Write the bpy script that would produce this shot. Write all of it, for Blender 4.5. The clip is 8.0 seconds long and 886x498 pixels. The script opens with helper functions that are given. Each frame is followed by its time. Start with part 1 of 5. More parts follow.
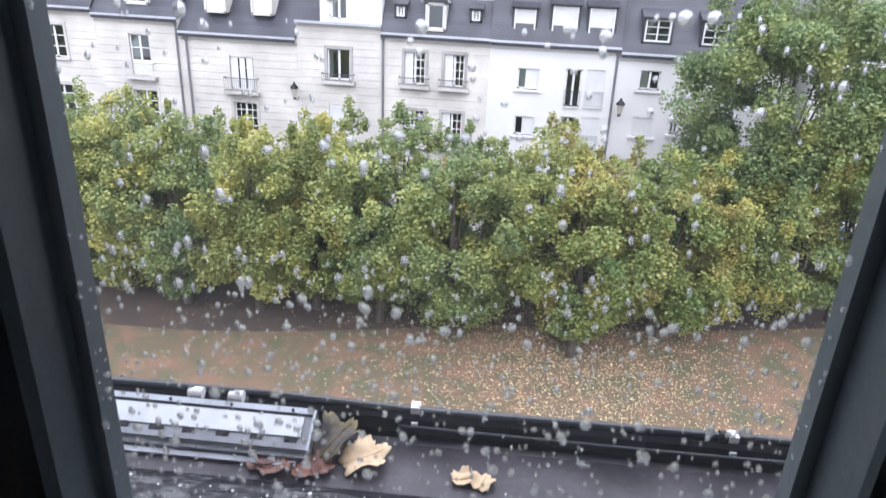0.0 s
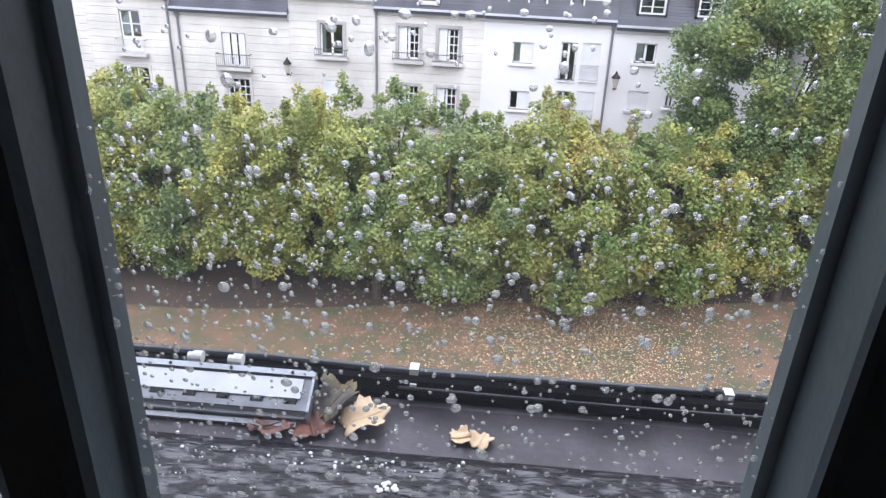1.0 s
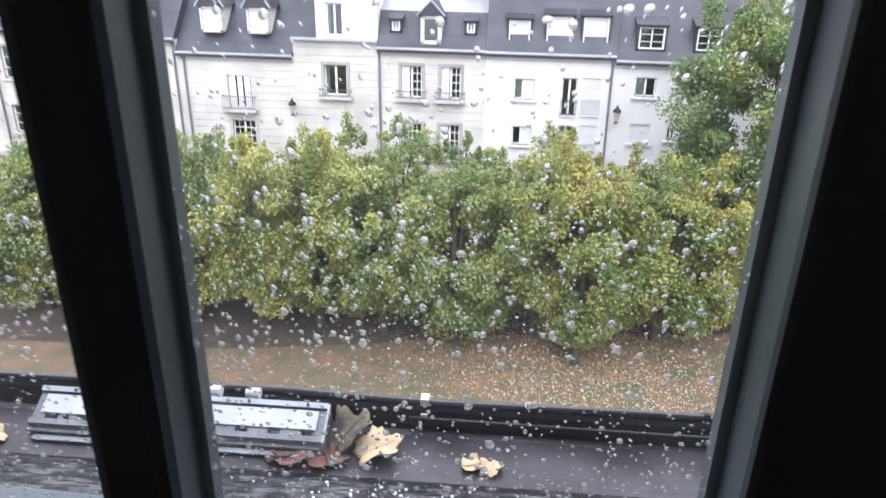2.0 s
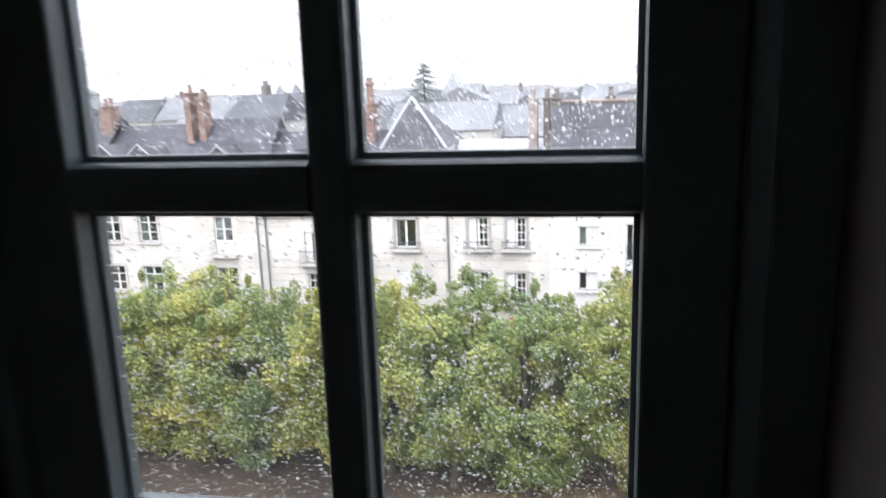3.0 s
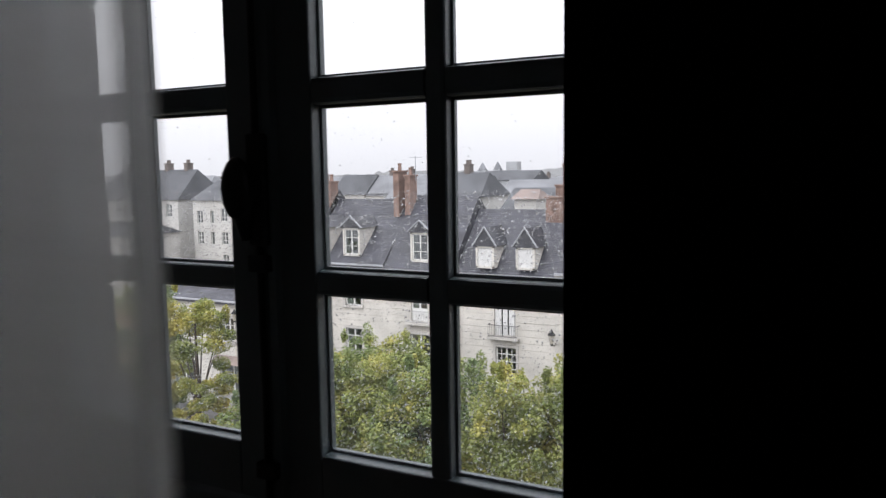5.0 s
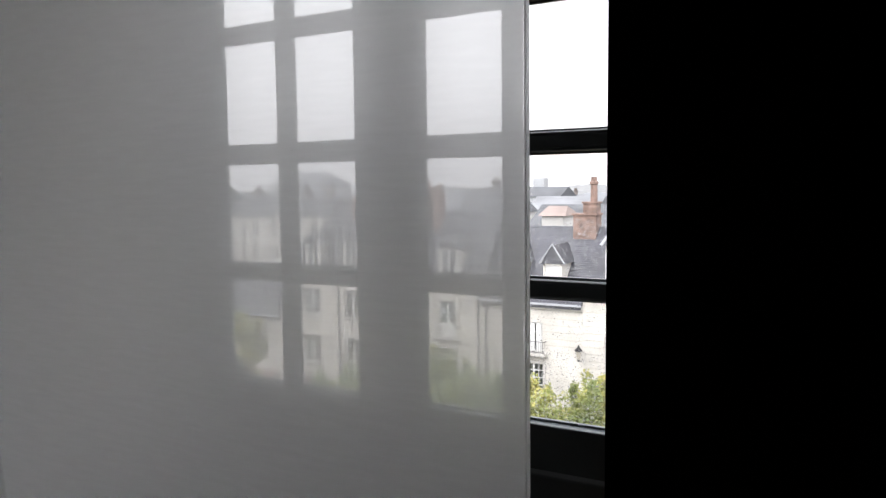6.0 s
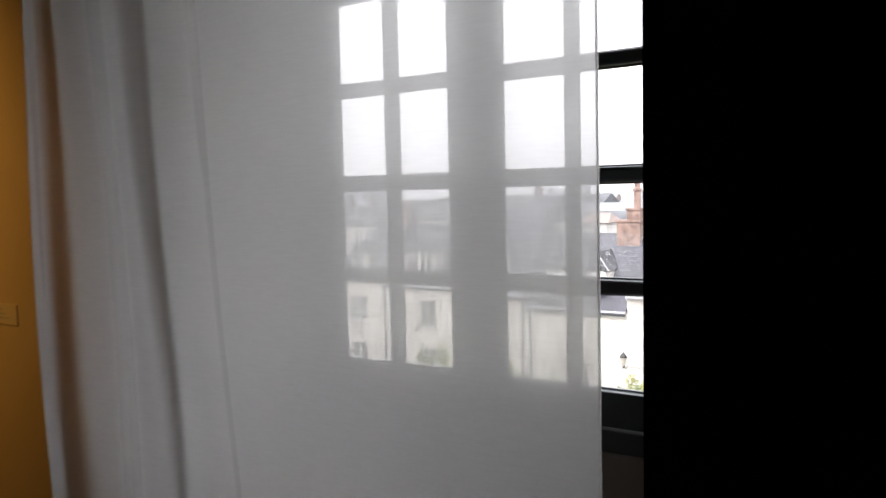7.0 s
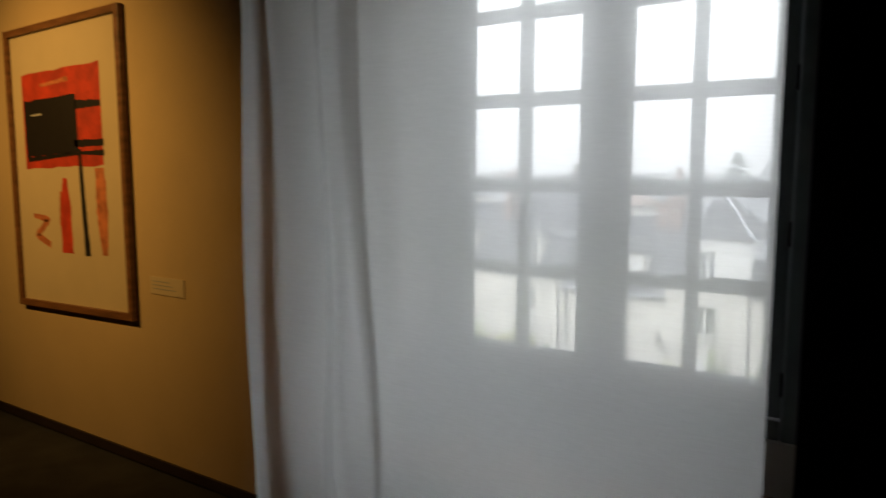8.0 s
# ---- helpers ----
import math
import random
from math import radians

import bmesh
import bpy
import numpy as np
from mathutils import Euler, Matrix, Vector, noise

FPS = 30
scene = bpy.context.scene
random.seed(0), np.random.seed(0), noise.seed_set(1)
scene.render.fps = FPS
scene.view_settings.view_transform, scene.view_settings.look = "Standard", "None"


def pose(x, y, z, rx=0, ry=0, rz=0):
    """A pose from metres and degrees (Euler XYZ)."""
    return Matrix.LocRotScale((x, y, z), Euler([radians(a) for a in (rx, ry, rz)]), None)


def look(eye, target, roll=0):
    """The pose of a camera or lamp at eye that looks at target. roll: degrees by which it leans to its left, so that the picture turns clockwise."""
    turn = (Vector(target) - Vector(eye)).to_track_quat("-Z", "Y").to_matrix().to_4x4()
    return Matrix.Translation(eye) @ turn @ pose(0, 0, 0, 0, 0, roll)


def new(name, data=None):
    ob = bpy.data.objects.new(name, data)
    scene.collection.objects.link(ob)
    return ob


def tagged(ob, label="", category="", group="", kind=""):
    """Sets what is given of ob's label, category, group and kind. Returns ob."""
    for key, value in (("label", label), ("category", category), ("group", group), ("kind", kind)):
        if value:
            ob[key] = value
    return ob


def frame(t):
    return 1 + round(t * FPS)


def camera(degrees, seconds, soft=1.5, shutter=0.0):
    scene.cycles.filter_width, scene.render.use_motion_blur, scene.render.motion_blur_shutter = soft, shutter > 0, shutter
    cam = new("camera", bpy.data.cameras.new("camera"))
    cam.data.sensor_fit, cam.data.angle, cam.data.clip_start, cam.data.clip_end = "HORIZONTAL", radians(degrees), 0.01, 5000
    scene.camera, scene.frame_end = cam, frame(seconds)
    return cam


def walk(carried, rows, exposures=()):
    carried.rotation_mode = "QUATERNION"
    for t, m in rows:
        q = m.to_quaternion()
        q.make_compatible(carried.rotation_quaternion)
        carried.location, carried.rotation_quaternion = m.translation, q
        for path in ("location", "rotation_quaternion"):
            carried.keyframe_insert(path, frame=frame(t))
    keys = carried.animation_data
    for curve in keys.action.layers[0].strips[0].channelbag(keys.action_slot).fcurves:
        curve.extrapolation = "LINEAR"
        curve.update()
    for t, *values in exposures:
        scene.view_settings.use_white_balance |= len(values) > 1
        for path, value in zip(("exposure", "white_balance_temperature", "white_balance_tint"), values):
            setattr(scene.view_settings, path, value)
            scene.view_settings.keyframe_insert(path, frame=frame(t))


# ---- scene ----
cam = camera(62.2, 8.0, soft=1.3, shutter=0.4)
PATH = [
    (0, (-0.1254, -0.2351, 1.1897), (-0.314, 1.573, 0.355), 2.66),
    (0.5, (-0.1252, -0.2544, 1.1644), (-0.312, 1.524, 0.268), 2.19),
    (1, (-0.1256, -0.2543, 1.1607), (-0.297, 1.528, 0.269), 2.38),
    (1.2, (-0.1256, -0.2543, 1.1606), (-0.297, 1.528, 0.269), 2.38),
    (2.3, (-0.116, -0.414, 1.229), (-0.346, 1.442, 0.520), -0.3),
    (2.5, (-0.0997, -0.4993, 1.2627), (-0.37, 1.383, 0.642), -1.66),
    (3, (-0.053, -0.765, 1.353), (-0.446, 1.150, 0.930), -1.9),
    (3.5, (-0.0317, -0.9807, 1.4061), (-0.598, 0.916, 1.123), -2.44),
    (4, (-0.0017, -1.1379, 1.467), (-0.677, 0.738, 1.31), -3.39),
    (4.2, (0.038, -1.195, 1.477), (-0.675, 0.666, 1.317), -2.3),
    (5.3, (0.416, -1.601, 1.511), (-0.494, 0.167, 1.297), -0.6),
    (5.5, (0.447, -1.714, 1.517), (-0.498, 0.034, 1.287), -0.3),
    (6, (0.567, -2.078, 1.555), (-0.388, -0.329, 1.393), -0.6),
    (6.5, (0.68, -2.406, 1.608), (-0.300, -0.674, 1.409), -2.0),
    (7, (0.785, -2.776, 1.616), (-0.269, -1.082, 1.477), -1.3),
    (7.5, (0.809, -3.136, 1.626), (-0.227, -1.435, 1.445), 1.5),
    (8, (0.621, -3.419, 1.749), (-0.501, -1.777, 1.545), 0.4),
]
GAP = [
    (1.6, (-0.1236, -0.2743, 1.1706), (-0.301, 1.508, 0.304), 1.78),
    (4.5, (0.165, -1.232, 1.488), (-0.62, 0.572, 1.31), -1.5),
    (4.75, (0.305, -1.285, 1.496), (-0.54, 0.470, 1.304), -1.1),
    (5.05, (0.385, -1.440, 1.505), (-0.500, 0.322, 1.300), -0.8),
]
EXPOSURES = [(0, 1.28, 5880, 15), (1.2, 1.27, 5880, 15), (2.4, 1.45, 6100, 13), (3.2, 1.42, 6250, 12), (4.0, 0.72, 6300, 13), (4.4, 0.72, 6300, 13), (5.4, 0.85, 6500, 11),
             (6.0, 1.5, 6550, 11), (6.5, 1.7, 6600, 12), (7.0, 1.95, 6600, 12), (7.5, 2.15, 6550, 11), (8, 2.17, 6400, 6)]
walk(cam, [(t, look(e, g, r)) for t, e, g, r in sorted(PATH + GAP)], EXPOSURES)

# ---- world and light ----
world = bpy.data.worlds.new("overcast_sky")
scene.world = world
world.use_nodes = True
wn, wl = world.node_tree.nodes, world.node_tree.links
wn.clear()
sky = wn.new("ShaderNodeTexSky")
sky.sky_type, sky.sun_disc = "NISHITA", False
sky.sun_elevation, sky.sun_rotation = radians(42), radians(188)
sky.air_density, sky.dust_density, sky.ozone_density = 1.0, 6.0, 1.0
pale = wn.new("ShaderNodeHueSaturation")
pale.inputs["Saturation"].default_value = 0.12
cloud = wn.new("ShaderNodeMixRGB")
cloud.inputs["Fac"].default_value = 0.88
# an overcast vault: three times as bright overhead as at the horizon
wtc, wxyz, vault, deck = wn.new("ShaderNodeTexCoord"), wn.new("ShaderNodeSeparateXYZ"), wn.new("ShaderNodeMapRange"), wn.new("ShaderNodeMixRGB")
vault.inputs["From Min"].default_value, vault.inputs["From Max"].default_value = 0.0, 1.0
deck.inputs["Color1"].default_value, deck.inputs["Color2"].default_value = (6.0, 6.05, 6.35, 1), (18.2, 18.4, 19.1, 1)
wl.new(wtc.outputs["Generated"], wxyz.inputs[0])
wl.new(wxyz.outputs["Z"], vault.inputs["Value"])
wl.new(vault.outputs[0], deck.inputs["Fac"])
wl.new(deck.outputs[0], cloud.inputs["Color2"])
bg = wn.new("ShaderNodeBackground")
bg.inputs["Strength"].default_value = 0.103
wout = wn.new("ShaderNodeOutputWorld")
wl.new(sky.outputs[0], pale.inputs["Color"])
wl.new(pale.outputs[0], cloud.inputs["Color1"])
wl.new(cloud.outputs[0], bg.inputs["Color"])
wl.new(bg.outputs[0], wout.inputs["Surface"])

sun = new("sun", bpy.data.lights.new("sun", "SUN"))
sun.data.energy, sun.data.angle, sun.data.color = 0.9, radians(60), (1.0, 0.97, 0.93)
sun.matrix_world = look((0, 0, 60), (-10, 66, 0))

# warm gallery spot on the picture wall
spot = new("gallery_spot", bpy.data.lights.new("gallery_spot", "SPOT"))
spot.data.energy, spot.data.color = 58, (1.0, 0.52, 0.13)
spot.data.spot_size, spot.data.spot_blend, spot.data.shadow_soft_size = radians(74), 1.0, 0.05
spot.matrix_world = look((-4.3, -3.3, 3.35), (-4.2, -0.8, 1.75))

# ---- geometry helpers ----
class Geo:
    def __init__(self):
        self.v, self.f = [], []

    def add(self, vs, fs):
        n = len(self.v)
        self.v.extend(tuple(p) for p in vs)
        self.f.extend(tuple(i + n for i in q) for q in fs)
        return self

    def box(self, x0, x1, y0, y1, z0, z1):
        return self.add([(x0, y0, z0), (x1, y0, z0), (x1, y1, z0), (x0, y1, z0), (x0, y0, z1), (x1, y0, z1), (x1, y1, z1), (x0, y1, z1)],
                        [(0, 3, 2, 1), (4, 5, 6, 7), (0, 1, 5, 4), (1, 2, 6, 5), (2, 3, 7, 6), (3, 0, 4, 7)])

    def prism(self, outline, axis, a, b):
        """An outline of 2D points drawn along an axis from a to b."""
        def at(p, s):
            return {"x": (s, p[0], p[1]), "y": (p[0], s, p[1]), "z": (p[0], p[1], s)}[axis]
        n = len(outline)
        self.add([at(p, a) for p in outline] + [at(p, b) for p in outline],
                 [tuple(range(n)), tuple(range(2 * n - 1, n - 1, -1))] + [(i, (i + 1) % n, n + (i + 1) % n, n + i) for i in range(n)])
        return self

    def tube(self, points, radius, sides=8):
        """A round bar along points; radius is a number or one for each point."""
        rs = radius if isinstance(radius, (list, tuple)) else [radius] * len(points)
        ps = [Vector(p) for p in points]
        rings = []
        for i, p in enumerate(ps):
            d = (ps[min(i + 1, len(ps) - 1)] - ps[max(i - 1, 0)]).normalized()
            u = d.orthogonal().normalized()
            w = d.cross(u)
            rings.append([p + rs[i] * (math.cos(a) * u + math.sin(a) * w) for a in [k * math.tau / sides for k in range(sides)]])
        # turn every ring so that it starts nearest to the one before
        for i in range(1, len(rings)):
            k = min(range(sides), key=lambda j: (rings[i][j] - rings[i - 1][0]).length)
            rings[i] = rings[i][k:] + rings[i][:k]
        fs = []
        for i in range(len(rings) - 1):
            for j in range(sides):
                fs.append((i * sides + j, i * sides + (j + 1) % sides, (i + 1) * sides + (j + 1) % sides, (i + 1) * sides + j))
        fs.append(tuple(range(sides))[::-1])
        fs.append(tuple((len(rings) - 1) * sides + j for j in range(sides)))
        return self.add([q for r in rings for q in r], fs)

    def lathe(self, cx, cy, profile, sides=10):
        """A turned body: profile of (radius, z)."""
        vs = [(cx + r * math.cos(k * math.tau / sides), cy + r * math.sin(k * math.tau / sides), z) for r, z in profile for k in range(sides)]
        fs = [(i * sides + j, i * sides + (j + 1) % sides, (i + 1) * sides + (j + 1) % sides, (i + 1) * sides + j)
              for i in range(len(profile) - 1) for j in range(sides)]
        fs += [tuple(range(sides))[::-1], tuple((len(profile) - 1) * sides + j for j in range(sides))]
        return self.add(vs, fs)

    def mesh(self, name, smooth=False):
        me = bpy.data.meshes.new(name)
        me.from_pydata(self.v, [], self.f)
        me.validate()
        bm = bmesh.new()
        bm.from_mesh(me)
        bmesh.ops.recalc_face_normals(bm, faces=bm.faces)
        bm.to_mesh(me)
        bm.free()
        if smooth:
            me.polygons.foreach_set("use_smooth", [True] * len(me.polygons))
        return me


def thing(name, at, label, category, group="", kind=""):
    ob = new(name)
    ob.location = at
    ob.empty_display_size = 0.1
    return tagged(ob, label, category, group, kind)


def part(name, geo, material, parent, label="", smooth=False, bevel=0.0):
    """One mesh under a thing or a part; geo is in the world's metres."""
    me = geo if isinstance(geo, bpy.types.Mesh) else geo.mesh(name, smooth)
    if not me.materials:
        me.materials.append(material)
    ob = new(name, me)
    if parent is not None:
        ob.parent = parent
        if parent.type == "EMPTY":
            ob.location = -parent.location
    if bevel:
        m = ob.modifiers.new("bevel", "BEVEL")
        m.width, m.segments, m.limit_method = bevel, 2, "ANGLE"
    return tagged(ob, label)


def solid(name, geo, material, label, category, kind="", group="", smooth=False, bevel=0.0):
    return tagged(part(name, geo, material, None, label, smooth, bevel), "", category, group, kind)


# ---- materials ----
def material(name, color, rough=0.6, metal=0.0, vary=0.15, scale=4.0, fine=60.0, bump=0.1, spec=0.5, second=None, stretch=(1, 1, 1), random_ob=0.0, island=0.0):
    """A painted, stony or metallic surface with stains at two scales and fine relief."""
    m = bpy.data.materials.new(name)
    m.use_nodes = True
    n, l = m.node_tree.nodes, m.node_tree.links
    b = n["Principled BSDF"]
    b.inputs["Roughness"].default_value, b.inputs["Metallic"].default_value = rough, metal
    b.inputs["Specular IOR Level"].default_value = spec
    tc, mp = n.new("ShaderNodeTexCoord"), n.new("ShaderNodeMapping")
    mp.inputs["Scale"].default_value = stretch
    l.new(tc.outputs["Object"], mp.inputs["Vector"])
    big, small = n.new("ShaderNodeTexNoise"), n.new("ShaderNodeTexNoise")
    big.inputs["Scale"].default_value, big.inputs["Detail"].default_value = scale, 5
    small.inputs["Scale"].default_value, small.inputs["Detail"].default_value = fine, 4
    l.new(mp.outputs[0], big.inputs["Vector"])
    l.new(mp.outputs[0], small.inputs["Vector"])
    ramp = n.new("ShaderNodeMapRange")
    ramp.inputs["From Min"].default_value, ramp.inputs["From Max"].default_value = 0.35, 0.68
    l.new(big.outputs["Fac"], ramp.inputs["Value"])
    mix = n.new("ShaderNodeMixRGB")
    c2 = second or tuple(max(0.0, c * (1 - 2.2 * vary)) for c in color)
    mix.inputs["Color1"].default_value, mix.inputs["Color2"].default_value = (*color, 1), (*c2, 1)
    l.new(ramp.outputs[0], mix.inputs["Fac"])
    hsv = n.new("ShaderNodeHueSaturation")
    l.new(mix.outputs[0], hsv.inputs["Color"])
    val = n.new("ShaderNodeMath")
    val.operation = "MULTIPLY_ADD"
    val.inputs[1].default_value, val.inputs[2].default_value = vary * 2, 1 - vary
    l.new(small.outputs["Fac"], val.inputs[0])
    last = val
    for amount, socket in ((random_ob, "Random"), (island, "Random Per Island")):
        if amount:
            src = n.new("ShaderNodeObjectInfo" if socket == "Random" else "ShaderNodeNewGeometry")
            add = n.new("ShaderNodeMath")
            add.operation = "MULTIPLY_ADD"
            add.inputs[1].default_value = amount
            l.new(src.outputs[socket], add.inputs[0])
            l.new(last.outputs[0], add.inputs[2])
            last = add
    l.new(last.outputs[0], hsv.inputs["Value"])
    l.new(hsv.outputs[0], b.inputs["Base Color"])
    if bump:
        bp = n.new("ShaderNodeBump")
        bp.inputs["Strength"].default_value, bp.inputs["Distance"].default_value = bump, 0.01
        l.new(small.outputs["Fac"], bp.inputs["Height"])
        l.new(bp.outputs[0], b.inputs["Normal"])
    rr = n.new("ShaderNodeMath")
    rr.operation = "MULTIPLY_ADD"
    rr.inputs[1].default_value, rr.inputs[2].default_value = 0.2, rough - 0.1
    l.new(big.outputs["Fac"], rr.inputs[0])
    l.new(rr.outputs[0], b.inputs["Roughness"])
    return m


def leaf_material(name, c1, c2, c3):
    """Leaves: each one its own hue, with light through it."""
    m = bpy.data.materials.new(name)
    m.use_nodes = True
    n, l = m.node_tree.nodes, m.node_tree.links
    b = n["Principled BSDF"]
    geo, info, tc = n.new("ShaderNodeNewGeometry"), n.new("ShaderNodeObjectInfo"), n.new("ShaderNodeTexCoord")
    noi = n.new("ShaderNodeTexNoise")
    noi.inputs["Scale"].default_value, noi.inputs["Detail"].default_value = 0.55, 3
    l.new(tc.outputs["Object"], noi.inputs["Vector"])
    s = n.new("ShaderNodeMath")
    s.operation = "MULTIPLY_ADD"
    s.inputs[1].default_value = 0.28
    l.new(geo.outputs["Random Per Island"], s.inputs[0])
    k = n.new("ShaderNodeMath")
    k.operation = "MULTIPLY_ADD"
    k.inputs[1].default_value, k.inputs[2].default_value = 1.9, -0.62
    l.new(noi.outputs["Fac"], k.inputs[0])
    o = n.new("ShaderNodeMath")
    o.operation = "MULTIPLY_ADD"
    o.inputs[1].default_value = 0.16
    l.new(info.outputs["Random"], o.inputs[0])
    l.new(k.outputs[0], o.inputs[2])
    l.new(o.outputs[0], s.inputs[2])
    r = n.new("ShaderNodeValToRGB")
    r.color_ramp.elements[0].color, r.color_ramp.elements[0].position = (*c1, 1), 0.1
    r.color_ramp.elements[1].color, r.color_ramp.elements[1].position = (*c3, 1), 0.97
    e = r.color_ramp.elements.new(0.55)
    e.color = (*c2, 1)
    l.new(s.outputs[0], r.inputs[0])
    l.new(r.outputs[0], b.inputs["Base Color"])
    b.inputs["Roughness"].default_value = 0.45
    tr, mx = n.new("ShaderNodeBsdfTranslucent"), n.new("ShaderNodeMixShader")
    mx.inputs[0].default_value = 0.35
    l.new(r.outputs[0], tr.inputs["Color"])
    l.new(b.outputs[0], mx.inputs[1])
    l.new(tr.outputs[0], mx.inputs[2])
    l.new(mx.outputs[0], n["Material Output"].inputs["Surface"])
    return m


def thin_glass(name, tint=(1, 1, 1), hazy_film=0.0, gloss=0.03):
    """A pane: clear, with a reflection that grows at a slant."""
    m = bpy.data.materials.new(name)
    m.use_nodes = True
    n, l = m.node_tree.nodes, m.node_tree.links
    n.remove(n["Principled BSDF"])
    t, g, f, mx = n.new("ShaderNodeBsdfTransparent"), n.new("ShaderNodeBsdfGlossy"), n.new("ShaderNodeLayerWeight"), n.new("ShaderNodeMixShader")
    pw, ad = n.new("ShaderNodeMath"), n.new("ShaderNodeMath")
    pw.operation, ad.operation = "POWER", "MULTIPLY_ADD"
    f.inputs["Blend"].default_value, pw.inputs[1].default_value = 0.5, 5.0
    ad.inputs[1].default_value, ad.inputs[2].default_value = 0.9, gloss
    l.new(f.outputs["Facing"], pw.inputs[0])
    l.new(pw.outputs[0], ad.inputs[0])
    t.inputs["Color"].default_value = (*tint, 1)
    g.inputs["Roughness"].default_value = 0.0
    l.new(ad.outputs[0], mx.inputs[0])
    l.new(t.outputs[0], mx.inputs[1])
    l.new(g.outputs[0], mx.inputs[2])
    last = mx
    # wet film that also holds the haze: a bluish-white veil lifting darks behind
    if hazy_film:
        w, m2, tc, no, mu = n.new("ShaderNodeBsdfTranslucent"), n.new("ShaderNodeMixShader"), n.new("ShaderNodeTexCoord"), n.new("ShaderNodeTexNoise"), n.new("ShaderNodeMath")
        w.inputs["Color"].default_value = (0.88, 0.93, 1.0, 1)
        no.inputs["Scale"].default_value, no.inputs["Detail"].default_value = 9.0, 4
        mu.operation = "MULTIPLY"
        mu.inputs[1].default_value = hazy_film * 2
        l.new(tc.outputs["Object"], no.inputs["Vector"])
        l.new(no.outputs["Fac"], mu.inputs[0])
        l.new(mu.outputs[0], m2.inputs[0])
        l.new(mx.outputs[0], m2.inputs[1])
        l.new(w.outputs[0], m2.inputs[2])
        last = m2
    l.new(last.outputs[0], n["Material Output"].inputs["Surface"])
    return m


def sheer_material(name):
    """A white voile: an open weave that lets the view through, and glows when lit from behind."""
    m = bpy.data.materials.new(name)
    m.use_nodes = True
    n, l = m.node_tree.nodes, m.node_tree.links
    n.remove(n["Principled BSDF"])
    t, d, s = n.new("ShaderNodeBsdfTransparent"), n.new("ShaderNodeBsdfDiffuse"), n.new("ShaderNodeBsdfTranslucent")
    d.inputs["Color"].default_value, s.inputs["Color"].default_value = (0.84, 0.85, 0.84, 1), (0.96, 0.97, 0.965, 1)
    a, b = n.new("ShaderNodeMixShader"), n.new("ShaderNodeMixShader")
    a.inputs[0].default_value = 0.86
    # threads pass most light onward, spread about its way, and scatter the rest
    r1, r2, fw, sc = n.new("ShaderNodeBsdfRefraction"), n.new("ShaderNodeBsdfRefraction"), n.new("ShaderNodeMixShader"), n.new("ShaderNodeMixShader")
    for q, ior in ((r1, 1.36), (r2, 0.90)):
        q.inputs["Color"].default_value = (0.96, 0.97, 0.965, 1)
        q.inputs["Roughness"].default_value, q.inputs["IOR"].default_value = 0.95, ior
    fw.inputs[0].default_value, sc.inputs[0].default_value = 0.5, 0.42
    l.new(r1.outputs[0], fw.inputs[1])
    l.new(r2.outputs[0], fw.inputs[2])
    l.new(s.outputs[0], sc.inputs[1])
    l.new(fw.outputs[0], sc.inputs[2])
    l.new(d.outputs[0], a.inputs[1])
    l.new(sc.outputs[0], a.inputs[2])
    tc, mp, no = n.new("ShaderNodeTexCoord"), n.new("ShaderNodeMapping"), n.new("ShaderNodeTexNoise")
    mp.inputs["Scale"].default_value = (7, 7, 70)
    no.inputs["Scale"].default_value, no.inputs["Detail"].default_value = 2.0, 4
    l.new(tc.outputs["Object"], mp.inputs["Vector"])
    l.new(mp.outputs[0], no.inputs["Vector"])
    op = n.new("ShaderNodeMath")
    op.operation = "MULTIPLY_ADD"
    op.inputs[1].default_value, op.inputs[2].default_value = 0.10, 0.74
    l.new(no.outputs["Fac"], op.inputs[0])
    l.new(op.outputs[0], b.inputs[0])
    l.new(t.outputs[0], b.inputs[1])
    l.new(a.outputs[0], b.inputs[2])
    l.new(b.outputs[0], n["Material Output"].inputs["Surface"])
    return m


def drop_material(name):
    """Water beads on the pane."""
    m = bpy.data.materials.new(name)
    m.use_nodes = True
    n, l = m.node_tree.nodes, m.node_tree.links
    b = n["Principled BSDF"]
    b.inputs["Base Color"].default_value = (0.95, 0.97, 1, 1)
    b.inputs["Roughness"].default_value, b.inputs["IOR"].default_value = 0.03, 1.33
    b.inputs["Transmission Weight"].default_value = 1.0
    t, mx = n.new("ShaderNodeBsdfTransparent"), n.new("ShaderNodeMixShader")
    mx.inputs[0].default_value = 0.30
    # blur and sky glints are put in as a white translucent share
    w, m2 = n.new("ShaderNodeBsdfTranslucent"), n.new("ShaderNodeMixShader")
    w.inputs["Color"].default_value = (1, 1, 1, 1)
    m2.inputs[0].default_value = 0.13
    l.new(b.outputs[0], m2.inputs[1])
    l.new(w.outputs[0], m2.inputs[2])
    l.new(m2.outputs[0], mx.inputs[1])
    l.new(t.outputs[0], mx.inputs[2])
    l.new(mx.outputs[0], n["Material Output"].inputs["Surface"])
    return m


